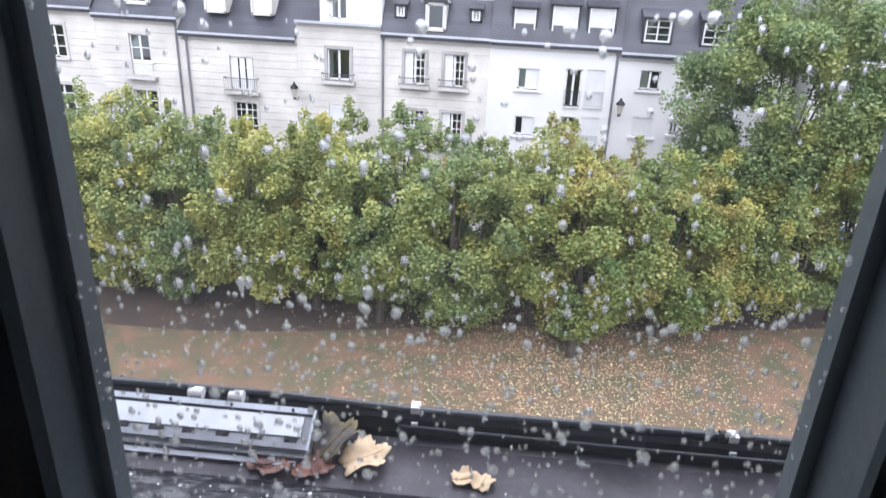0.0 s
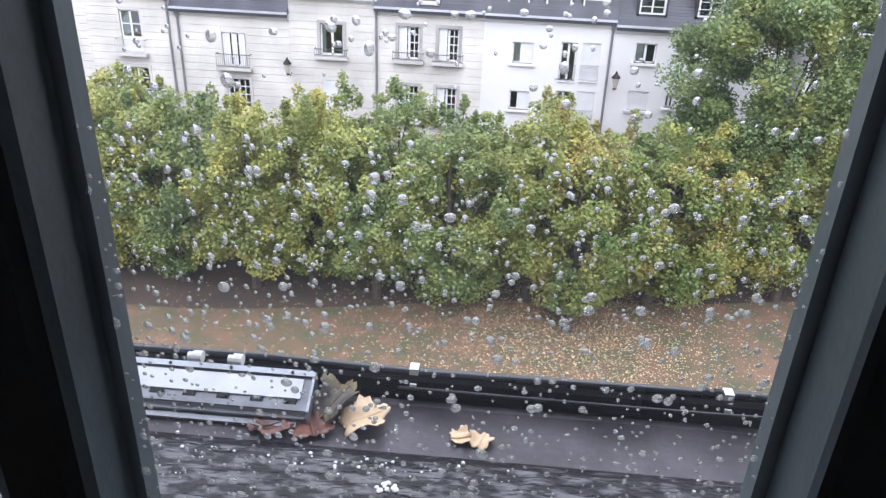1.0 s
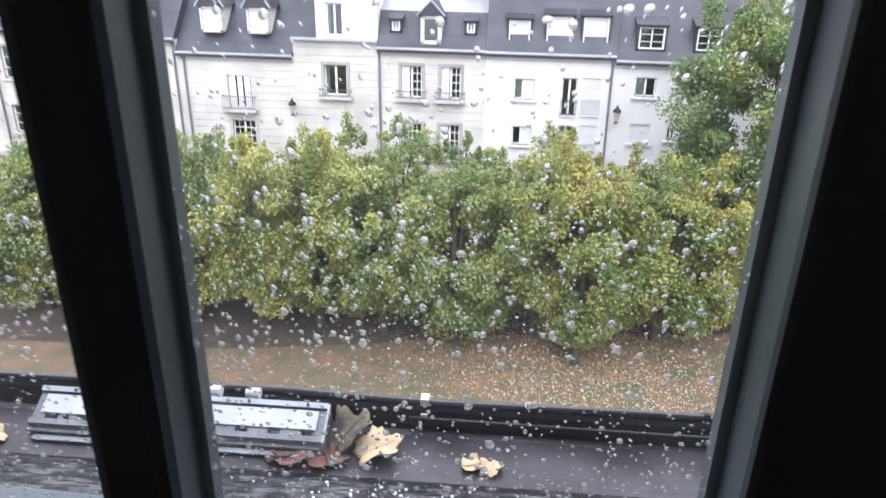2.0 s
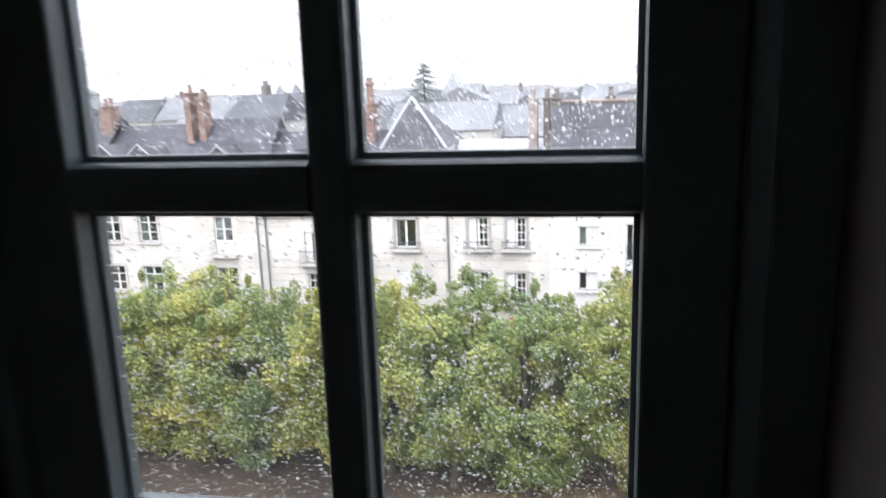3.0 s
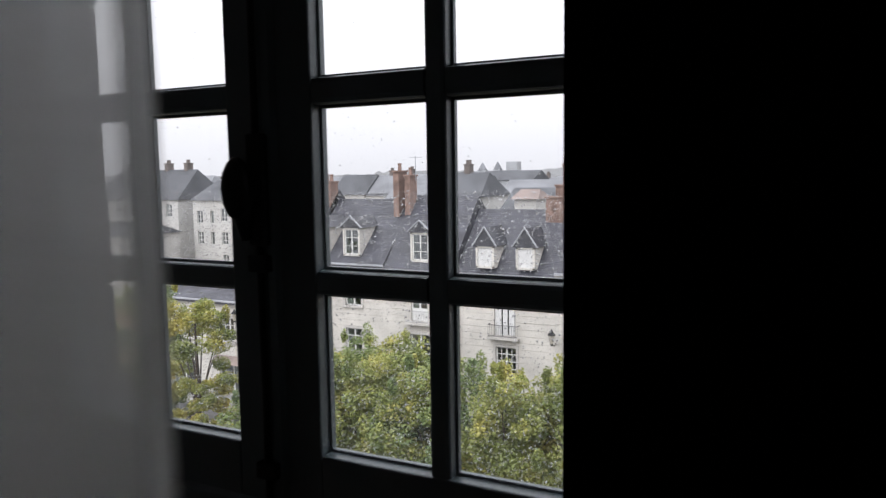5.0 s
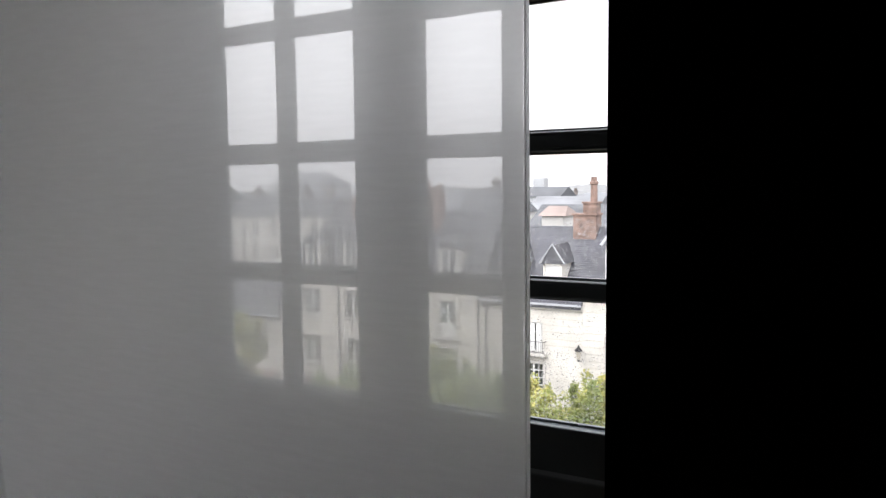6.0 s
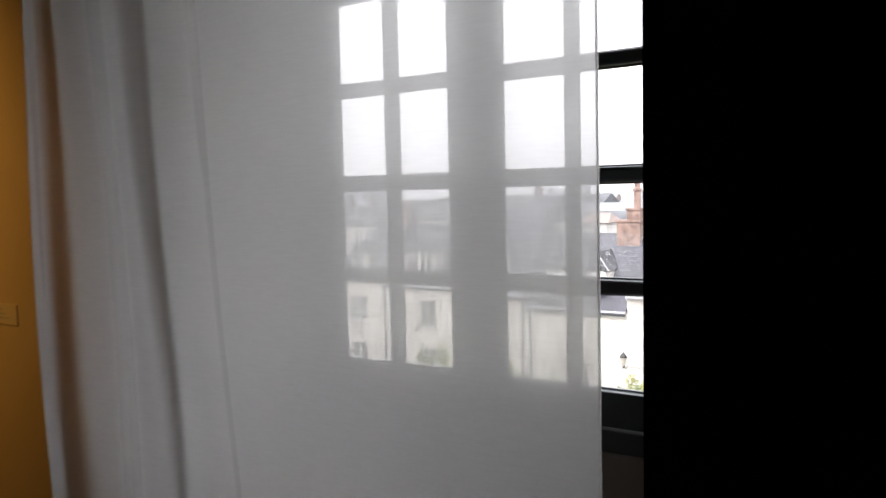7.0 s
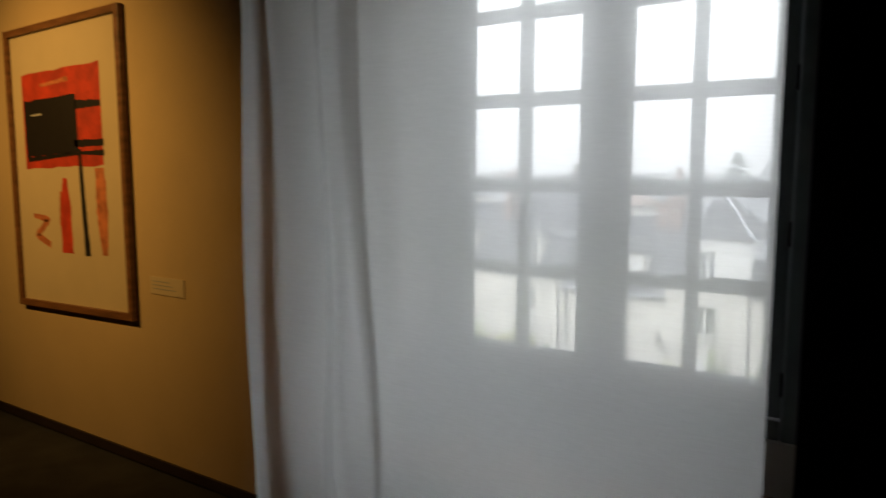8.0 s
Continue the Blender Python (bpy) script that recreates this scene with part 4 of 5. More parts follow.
for k in range(5):
    part("striped_cloth", Geo().box(-6.95, -5.7, FY - 0.46, FY - 0.43, -10.85 + k * 0.11, -10.75 + k * 0.11), M["navy" if k % 2 else "white"], h, "navy and white striped cloth over the railing")
for a in holes[4:]:
    window(h, *a)
roof_slope(h, -8.18, -2.28, FY - 0.3, -4.85, FY + 0.9, -3.05, M["slate_piece"])
roof_slope(h, -8.18, -2.28, FY + 0.9, -3.03, FY + 4.4, -1.7, M["zinc"], 1.2)
roof_slope(h, -8.18, -2.28, FY + 9.2, -4.85, FY + 4.4, -1.7, M["slate"])
dormer(h, -5.68, -4.82, -4.5, -3.25, FY - 0.24, "pediment", "dark")
for xa in (-7.4, -3.35):
    dormer(h, xa, xa + 0.4, -4.0, -3.5, FY + 0.15, "flat", "panes")
chimney(h, -3.38, FY + 3.0, -3.2, 0.62, 0.5, 1.1, 1, M["pinkstone"])
chimney(h, -2.58, FY + 3.0, -3.2, 0.62, 0.40, 0.8, 1, M["farbrick"])
drainpipe(h, -8.1, GZ, -5.0)

holes = [(-0.70, 0.43, -7.4, -6.28), (-0.68, 0.40, -9.95, -8.9), (1.88, 2.72, -8.25, -6.15), (2.98, 3.95, -8.2, -6.12), (1.85, 2.65, -10.75, -8.75), (2.98, 3.92, -10.65, -8.7), (-0.7, 0.6, -15.0, -12.6), (1.9, 3.9, -15.0, -12.6)]
h = house_shell("white_house", -2.28, 4.59, -4.98, holes, M["render"], "plain white rendered house with tall narrow windows")
for i, a in enumerate(holes):
    window(h, *a, "blind" if i in (3, 5, 7) else "modern")
for i in (2, 3, 4, 5):
    balcony(h, *holes[i][:2], holes[i][2] + 0.06, M["render"], h=0.85, slab=False, iron="rail_pale" if i in (3, 5) else "rail_grey")
for i in (0, 1):
    sill(h, *holes[i][:2], holes[i][2], M["render"])
    part("shutter", Geo().box(holes[i][0] + 0.42, holes[i][1] - 0.01, FY + 0.10, FY + 0.15, holes[i][2] + 0.02, holes[i][3] - 0.02), M["shutter"], h, "half-drawn white shutter")
roof_slope(h, -2.28, 4.59, FY - 0.3, -4.88, FY + 1.9, 0.45, M["slate_piece"])
roof_slope(h, -2.28, 4.59, FY + 9.2, -4.88, FY + 1.9, 0.45, M["slate"])
part("ridge_tiles", Geo().tube([(-2.28, FY + 1.9, 0.48), (4.59, FY + 1.9, 0.48)], 0.11, 6), M["tile"], h)
gable(h, -2.26, -2.1, -4.88, 0.33, FY + 1.9, M["stone2"])
gable(h, 4.4, 4.57, -4.88, 0.33, FY + 1.9, M["stone2"])
for a, zt in (((-1.1, -0.02), -3.25), ((0.88, 2.16), -3.0), ((2.78, 4.05), -3.0)):
    dormer(h, *a, -4.58, zt, FY - 0.02, "flat")
chimney(h, -2.0, FY + 2.2, -1.0, 0.62, 0.45, 0.8, 1, M["farbrick"])
chimney(h, 1.0, FY + 2.2, 0.2, 0.62, 0.5, 0.6, 1, M["farbrick"])
drainpipe(h, 4.45, GZ, -5.1)

holes = [(5.74, 6.83, -7.0, -5.97), (5.72, 6.80, -9.55, -8.5), (7.76, 8.18, -6.3, -5.85), (7.7, 8.15, -9.3, -8.6), (10.2, 11.3, -7.0, -5.97), (10.2, 11.3, -9.55, -8.5), (7.2, 8.4, -15.0, -12.8)]
h = house_shell("low_white_house", 4.59, 13.4, -5.2, holes, M["render"], "white rendered house with a dark slate roof")
for i, a in enumerate(holes):
    window(h, *a, "blind" if i == 1 else "modern"); sill(h, a[0], a[1], a[2], M["render"])
roof_slope(h, 4.59, 13.4, FY - 0.3, -5.1, FY + 1.7, -1.9, M["slate_piece"])
roof_slope(h, 4.59, 13.4, FY + 1.7, -1.88, FY + 4.6, -0.6, M["zinc"], 1.2)
roof_slope(h, 4.59, 13.4, FY + 9.2, -5.1, FY + 4.6, -0.6, M["slate"])
dormer(h, 5.66, 6.94, -4.5, -3.4, FY - 0.02, "flat", "panes")
dormer(h, 8.6, 9.8, -4.5, -3.4, FY - 0.02, "flat", "panes")

holes = []
for i in range(3):
    for z in (-4.95, -8.1, -11.3):
        holes.append((15.8 + i * 3.2, 17.5 + i * 3.2, z, z + 1.8))
h = house_shell("corner_block", 14.6, 26.0, -1.6, holes, M["render"], "white block of flats with balconies at each storey")
for a in holes:
    window(h, *a, "modern"); balcony(h, a[0], a[1], a[2] - 0.02, M["render"], h=0.8)
roof_slope(h, 14.6, 26.0, FY - 0.3, -1.5, FY + 2.5, 1.5, M["slate_piece"])
roof_slope(h, 14.6, 26.0, FY + 9.2, -1.5, FY + 2.5, 1.5, M["slate"])


# ---- street lanterns on the fronts ----
def lantern(x, z, y=FY, label="black iron lantern on a wall bracket"):
    t = thing("street_lantern", (x, y - 0.8, z), label, "lantern", "lanterns on the fronts")
    yl = y - 0.75
    part("bracket", Geo().tube([(x, y, z - 0.5), (x, y - 0.25, z - 0.62), (x, yl, z - 0.42)], 0.025, 6), M["iron"], t)
    part("cage", Geo().lathe(x, yl, [(0.10, z - 0.38), (0.2, z + 0.12), (0.21, z + 0.14)], 6), M["lamp_glass"], t, "pale glass lantern body")
    part("cap", Geo().lathe(x, yl, [(0.25, z + 0.14), (0.2, z + 0.24), (0.08, z + 0.36), (0.03, z + 0.5)], 6), M["iron"], t)
    part("foot", Geo().lathe(x, yl, [(0.03, z - 0.5), (0.11, z - 0.42), (0.11, z - 0.38)], 6), M["iron"], t)
    return t


lantern(-12.95, -8.2)
lantern(4.85, -7.85)
lantern(-37.2, -8.7)

# ---- far roofs and the skyline ----
def plain_block(name, x0, x1, y, z0, eave, ridge, depth, wall_mat, roof_mat, label, windows=(), hip=0.0, stacks=0, gable=False):
    h = thing(name, ((x0 + x1) / 2, y, z0), label, "house", "distant houses")
    wins = []
    for (nc, zs, w, hh) in windows:
        for i in range(nc):
            cx = x0 + (x1 - x0) * (i + 0.5) / nc
            for z in zs:
                wins.append((cx - w / 2, cx + w / 2, z, z + hh))
    g = Geo()
    wall_with_openings(g, x0, x1, z0, eave, wins, y, y + 0.4)
    g.box(x0, x0 + 0.3, y + 0.4, y + depth, z0, eave).box(x1 - 0.3, x1, y + 0.4, y + depth, z0, eave).box(x0, x1, y + depth, y + depth + 0.3, z0, eave)
    part("wall", g, wall_mat, h)
    for a in wins:
        window(h, *a, y=y)
        # near-black backing sheet stands in for the shade indoors
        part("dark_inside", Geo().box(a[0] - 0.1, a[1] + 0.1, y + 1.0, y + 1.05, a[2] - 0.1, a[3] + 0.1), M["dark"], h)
    r = Geo()
    ym = y + depth / 2
    a, b = x0 - 0.3, x1 + 0.3
    r.add([(a, y - 0.3, eave), (b, y - 0.3, eave), (b, y + depth + 0.6, eave), (a, y + depth + 0.6, eave), (a + hip, ym, ridge), (b - hip, ym, ridge)],
          [(0, 1, 5, 4), (1, 2, 5), (2, 3, 4, 5), (3, 0, 4), (0, 3, 2, 1)])
    if gable:
        r = Geo().prism([(a, eave), ((a + b) / 2, ridge), (b, eave)], "y", y - 0.3, y + depth + 0.6)
    part("roof", r, roof_mat, h)
    for i in range(stacks):
        cx = x0 + (x1 - x0) * (i + 0.7) / (stacks + 0.4)
        chimney(h, cx, ym + 0.3, ridge - 1.2, ridge + 0.9, 0.7, 1.2, 3, M["farbrick"])
    return h


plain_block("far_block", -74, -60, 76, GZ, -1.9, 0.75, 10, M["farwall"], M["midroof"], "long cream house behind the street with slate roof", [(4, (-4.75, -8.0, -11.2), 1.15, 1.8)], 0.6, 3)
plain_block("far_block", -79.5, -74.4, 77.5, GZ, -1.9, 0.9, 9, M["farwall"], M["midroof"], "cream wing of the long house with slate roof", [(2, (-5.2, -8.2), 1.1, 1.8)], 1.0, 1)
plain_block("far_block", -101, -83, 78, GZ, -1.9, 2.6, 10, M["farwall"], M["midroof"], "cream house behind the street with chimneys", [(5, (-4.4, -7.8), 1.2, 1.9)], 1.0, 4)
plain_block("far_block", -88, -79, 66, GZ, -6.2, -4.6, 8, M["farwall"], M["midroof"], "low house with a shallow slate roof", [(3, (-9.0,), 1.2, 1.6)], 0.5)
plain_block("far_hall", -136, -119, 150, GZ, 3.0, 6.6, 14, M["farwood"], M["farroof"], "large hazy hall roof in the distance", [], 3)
random.seed(5)
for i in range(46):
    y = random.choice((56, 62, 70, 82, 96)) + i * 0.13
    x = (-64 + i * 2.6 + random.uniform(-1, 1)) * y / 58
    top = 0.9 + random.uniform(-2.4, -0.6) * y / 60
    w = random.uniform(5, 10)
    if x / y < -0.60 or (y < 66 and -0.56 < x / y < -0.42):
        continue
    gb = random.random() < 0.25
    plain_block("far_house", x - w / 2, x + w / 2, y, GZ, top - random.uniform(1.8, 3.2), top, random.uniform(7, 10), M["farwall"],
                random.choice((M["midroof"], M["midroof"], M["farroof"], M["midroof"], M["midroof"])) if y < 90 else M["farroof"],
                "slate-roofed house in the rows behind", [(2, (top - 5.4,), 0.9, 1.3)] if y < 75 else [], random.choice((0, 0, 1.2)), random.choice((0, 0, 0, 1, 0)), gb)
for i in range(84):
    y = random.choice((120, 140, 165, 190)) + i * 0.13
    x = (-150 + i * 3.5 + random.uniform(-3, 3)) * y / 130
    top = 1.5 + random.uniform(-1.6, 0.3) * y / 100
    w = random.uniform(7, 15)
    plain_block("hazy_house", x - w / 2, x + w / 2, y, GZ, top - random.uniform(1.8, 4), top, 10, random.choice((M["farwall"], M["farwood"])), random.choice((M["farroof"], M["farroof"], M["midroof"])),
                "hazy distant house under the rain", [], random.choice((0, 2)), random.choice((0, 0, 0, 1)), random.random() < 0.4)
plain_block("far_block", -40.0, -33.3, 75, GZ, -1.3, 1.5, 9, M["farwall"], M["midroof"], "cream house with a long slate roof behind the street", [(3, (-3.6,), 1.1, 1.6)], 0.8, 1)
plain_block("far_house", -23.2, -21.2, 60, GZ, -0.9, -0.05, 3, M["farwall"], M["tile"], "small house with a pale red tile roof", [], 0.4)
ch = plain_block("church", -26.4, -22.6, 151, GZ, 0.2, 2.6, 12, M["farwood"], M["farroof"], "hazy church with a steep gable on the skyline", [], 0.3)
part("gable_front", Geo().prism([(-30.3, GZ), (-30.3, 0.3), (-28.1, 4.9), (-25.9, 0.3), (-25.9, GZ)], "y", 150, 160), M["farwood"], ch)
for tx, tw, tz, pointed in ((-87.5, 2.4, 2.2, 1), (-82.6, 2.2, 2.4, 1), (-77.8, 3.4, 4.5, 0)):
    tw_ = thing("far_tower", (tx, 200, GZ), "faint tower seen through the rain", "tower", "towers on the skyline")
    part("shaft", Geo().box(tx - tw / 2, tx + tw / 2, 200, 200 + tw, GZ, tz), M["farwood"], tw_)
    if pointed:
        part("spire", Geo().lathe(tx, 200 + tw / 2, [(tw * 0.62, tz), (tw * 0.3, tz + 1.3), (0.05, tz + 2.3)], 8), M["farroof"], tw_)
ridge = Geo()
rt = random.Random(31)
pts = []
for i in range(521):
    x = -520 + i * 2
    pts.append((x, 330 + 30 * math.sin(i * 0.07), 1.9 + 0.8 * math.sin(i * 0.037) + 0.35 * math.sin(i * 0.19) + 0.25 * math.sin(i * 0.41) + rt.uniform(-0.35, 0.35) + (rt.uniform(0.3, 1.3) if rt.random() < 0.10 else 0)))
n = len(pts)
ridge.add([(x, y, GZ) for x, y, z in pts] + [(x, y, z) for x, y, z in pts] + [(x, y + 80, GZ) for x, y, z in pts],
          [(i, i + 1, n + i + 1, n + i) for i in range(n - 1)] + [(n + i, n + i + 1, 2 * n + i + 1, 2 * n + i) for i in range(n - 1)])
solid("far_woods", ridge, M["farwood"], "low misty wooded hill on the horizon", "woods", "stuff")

# ---- trees ----
def crown_mesh(name, centre, radii, count, leaf, seed, clumps=95):
    """Leaves in clumps through a lumpy crown, uneven at the outline and open in places."""
    r = np.random.RandomState(seed)
    d = r.normal(size=(clumps, 3))
    d /= np.linalg.norm(d, axis=1)[:, None]
    rad = r.uniform(0.45, 1.0, clumps) ** 0.6
    cc = d * rad[:, None] * np.array(radii) * np.where(d[:, 2:3] > 0, 1.0, 0.92)
    size = r.uniform(0.55, 1.15, clumps) * min(radii) * 0.29
    k = r.randint(0, clumps, count)
    off = r.normal(size=(count, 3))
    off /= np.linalg.norm(off, axis=1)[:, None]
    sprig = (np.arange(clumps) % 5 == 0) & (d[:, 2] > 0.15)
    cc[sprig] = (d * np.array(radii) * 1.06)[sprig]
    size = np.where(sprig, size * 0.62, size)
    off *= np.where(sprig[k][:, None], np.array([[0.7, 0.7, 2.0]]), 1.0)
    off *= (r.uniform(0, 1, count) ** 0.45)[:, None] * size[k][:, None] * np.array([1.15, 1.15, 0.8])
    p = cc[k] + off + np.array(centre)
    a = r.normal(size=(count, 3)) * np.array([1, 1, 0.55])
    a /= np.linalg.norm(a, axis=1)[:, None]
    b = np.cross(a, r.normal(size=(count, 3)) * np.array([0.6, 0.6, 1.0]))
    b /= np.linalg.norm(b, axis=1)[:, None] + 1e-9
    s = leaf * r.uniform(0.6, 1.25, count)[:, None]
    fold = np.cross(a, b) * s * 0.22
    quad = np.stack([p - a * s * 0.55, p + b * s * 0.42 + fold, p + a * s * 0.55, p - b * s * 0.42 + fold], axis=1).reshape(-1, 3)
    me = bpy.data.meshes.new(name)
    me.vertices.add(count * 4)
    me.vertices.foreach_set("co", quad.ravel())
    me.loops.add(count * 6)
    base = np.arange(count)[:, None] * 4
    me.loops.foreach_set("vertex_index", (base + np.array([0, 1, 2, 0, 2, 3])).ravel())
    me.polygons.add(count * 2)
    me.polygons.foreach_set("loop_start", np.arange(count * 2) * 3)
    me.update(calc_edges=True)
    return me, cc + np.array(centre)


def tree(x, y, ground, height, radii, count, leaf, seed, mat, label, clumps=95):
    t = thing("tree", (x, y, ground), label, "tree", "trees on the lawn")
    rr = random.Random(seed)
    cz = ground + height - radii[2]
    me, cc = crown_mesh("crown", (x, y, cz), radii, count, leaf, seed, clumps)
    me.materials.append(mat)
    part("crown", me, mat, t)
    lean = rr.uniform(-0.3, 0.3)
    part("trunk", Geo().tube([(x, y, ground - 0.1), (x + lean * 0.3, y, ground + height * 0.25), (x + lean, y, cz), (x + lean, y, cz + radii[2] * 0.6)],
                             [0.24, 0.17, 0.12, 0.03], 9), M["bark"], t)
    fork = Vector((x + lean * 0.4, y, ground + height * 0.3))
    for i in range(0, len(cc), max(8, len(cc) // 12)):
        q = Vector(cc[i])
        mid = fork.lerp(q, 0.5) + Vector((0, 0, 0.3))
        part("limb", Geo().tube([fork, mid, q], [0.07, 0.045, 0.012], 5), M["bark"], t)
    return t


Y, D, R = M["leaves"], M["leaves_dark"], M["leaves_rust"]
rr = random.Random(77)
kinds = [D, Y, Y, D, Y, Y, D, D, Y, R, R, Y, D]
for i in range(13):
    x = -22.4 + i * 2.85 + rr.uniform(-0.5, 0.5)
    hh = rr.uniform(7.3, 8.3) + (1.0 if i == 6 else 0)
    if i == 0:
        x += 0.9
    tree(x, 27.7 + rr.uniform(-0.8, 0.8) + max(0, i - 9) * 0.7, GZ, hh, (rr.uniform(2.7, 3.3), 2.5, hh * 0.475), 28000, 0.145, 40 + i, kinds[i], "bushy young tree with yellowing green leaves")
kinds = [Y, D, Y, D, Y, D, D, D, R, R, D]
for i in range(11):
    x = -24.0 + i * 3.1 + rr.uniform(-0.6, 0.6)
    hh = rr.uniform(7.4, 8.6)
    if i == 0:
        continue
    tree(x, 31.0 + rr.uniform(-0.4, 0.4), GZ, hh, (2.7, 2.0, hh * 0.46), 13000, 0.155, 80 + i, kinds[i], "bushy young tree with yellowing green leaves")
tree(11.2, 33.0, GZ, 14.9, (4.7, 3.6, 6.6), 110000, 0.165, 120, M["leaves_deep"], "tall full green tree above the others", 230)
tree(2.6, 25.9, GZ, 3.4, (1.1, 0.9, 1.6), 5000, 0.13, 140, D, "low leafy sapling at the edge of the bed", 30)
tree(14.6, 31.2, GZ, 10.4, (3.4, 2.8, 5.0), 30000, 0.15, 121, R, "rusty green tree beside the tall one")
tree(-30.7, 29.0, GZ, 10.9, (2.3, 2.0, 5.2), 27000, 0.135, 130, Y, "slender airy tree with small leaves")
tree(-35.2, 29.6, GZ, 11.0, (2.4, 2.2, 5.3), 30000, 0.135, 131, D, "slender airy tree with small leaves")
tree(-25.8, 28.0, GZ, 5.0, (2.6, 2.2, 2.4), 14000, 0.15, 132, D, "low rounded green bush tree")
# conifer behind the roofs
CXN, CYN, CTOP = -15.9, 70, 3.9
con = thing("conifer", (CXN, CYN, GZ), "grey-green spruce rising behind the roofs", "tree", "trees behind the houses")
part("trunk", Geo().tube([(CXN, CYN, GZ), (CXN, CYN, CTOP)], [0.4, 0.03], 8), M["bark"], con)
r = np.random.RandomState(9)
cg = Geo()
for i in range(34):
    q = i / 34
    z = CTOP - 0.15 - 13 * q
    rad = 0.35 + 7.2 * q ** 0.8
    for k in range(8 + i // 3):
        a = r.uniform(0, math.tau)
        rb, zj = rad * r.uniform(0.55, 1.15), r.uniform(-0.35, 0.35)
        d, side = Vector((math.cos(a), math.sin(a), 0)), Vector((-math.sin(a), math.cos(a), 0))
        for m_ in range(9):
            s = (m_ + 0.6) / 9
            c = Vector((CXN, CYN, z + zj)) + d * rb * s + Vector((0, 0, -0.42 * rb * s + 0.22 * rb * s * s))
            for sg in (-1, 1):
                e = c + side * sg * (0.10 + 0.22 * rb * (1 - s) ** 0.8 * 0.6) + d * 0.16 - Vector((0, 0, r.uniform(0.05, 0.28)))
                cg.add([c, c + d * 0.13, e], [(0, 1, 2)])
part("crown", cg, M["spruce"], con)
# ---- fallen leaves on the lawn ----
r = np.random.RandomState(3)
fl = Geo()
for i in range(36000):
    x, y = r.uniform(-15, 15), 17 + 14 * r.uniform(0, 1)
    dens = 0.08 + 0.92 * math.exp(-((x - 2.5) / 5.5) ** 2)
    if r.uniform() > dens:
        continue
    s, a = r.uniform(0.022, 0.052), r.uniform(0, math.tau)
    c_, n_ = s * math.cos(a), s * math.sin(a)
    t = r.uniform(0, 0.04)
    fl.add([(x + c_, y + n_, GZ + 0.012), (x - n_ * 0.7, y + c_ * 0.7, GZ + 0.012 + t), (x - c_, y - n_, GZ + 0.012), (x + n_ * 0.7, y - c_ * 0.7, GZ + 0.02)], [(0, 1, 2, 3)])
me = bpy.data.meshes.new("fallen_leaves")
me.from_pydata(fl.v, [], fl.f)
tagged(part("fallen_leaves", me, M["fallen"], None, "scattered pale yellow fallen leaves on the lawn"), "", "leaves", "", "stuff")

# ---- ledge outside the window: lead slab, zinc gutter, parapet edge, cable ----
solid("lead_ledge", Geo().prism([(0.02, 0.0), (0.02, 0.16), (0.122, 0.16), (0.96, 0.045), (1.00, 0.028), (1.00, -0.4), (0.02, -0.4)], "x", -4.2, 3.6), M["lead"], "black wet lead-covered ledge under the window", "ledge", "structure")
solid("zinc_gutter", Geo().prism([(1.002, -0.4), (1.002, 0.026), (1.165, 0.030), (1.18, 0.036), (1.18, -0.4)], "x", -4.2, 3.6), M["gutter"], "grey wet zinc gutter behind the parapet edge", "gutter", "structure")
solid("parapet_edge", Geo().prism([(1.182, -0.4), (1.182, 0.092), (1.190, 0.102), (1.215, 0.102), (1.224, 0.09), (1.224, -0.4)], "x", -4.2, 3.6), M["rubber"], "black parapet edge of the roof gutter", "parapet", "structure")
solid("wall_outside", Geo().box(-4.2, 3.6, 0.124, 1.18, GZ, -0.4), M["stone"], "limestone outer wall below the ledge", "wall", "structure")
cab = thing("cable", (0, 1.20, 0.102), "black cable run along the parapet edge", "cable")
part("sheath", Geo().tube([(-4.2 + i * 0.39, 1.202 + 0.003 * math.sin(i * 1.7), 0.110 + 0.002 * math.sin(i * 2.3)) for i in range(21)], 0.010, 10), M["cable"], cab, smooth=True)
part("sheath", Geo().tube([(-0.36 + i * 0.2, 1.176 + 0.002 * math.sin(i), 0.075 - 0.004 * math.sin(i * 0.7)) for i in range(20)], 0.005, 8), M["cable"], cab, "thin second cable", smooth=True)
for xx in (0.372, 0.402):
    part("collar", Geo().tube([(xx - 0.008, 1.202, 0.112), (xx + 0.008, 1.202, 0.112)], 0.0135, 10), M["rubber"], cab, "black joint collar")
for i, xx in enumerate((-0.323, 0.426)):
    c = thing("cable_clip", (xx, 1.20, 0.10), "white plastic clip holding the cable", "clip", "cable clips")
    part("saddle", Geo().prism([(1.189, 0.104), (1.188, 0.122), (1.216, 0.122), (1.215, 0.104), (1.212, 0.104), (1.212, 0.120), (1.192, 0.120), (1.192, 0.104)], "x", xx - 0.011, xx + 0.011), M["clip"], c)
    part("tail", Geo().box(xx - 0.008, xx + 0.008, 1.176, 1.181, 0.078, 0.086), M["clip"], c)

# floodlight bar lying in the gutter
fl = thing("floodlight", (-0.93, 1.12, 0.03), "grey aluminium linear floodlight with a white diffuser", "floodlight")
fx0, fx1 = -1.30, -0.560
part("body", Geo().prism([(1.088, 0.032), (1.082, 0.046), (1.088, 0.060), (1.178, 0.108), (1.178, 0.06), (1.172, 0.038)], "x", fx0, fx1), M["alu_dark"], fl, bevel=0.002)
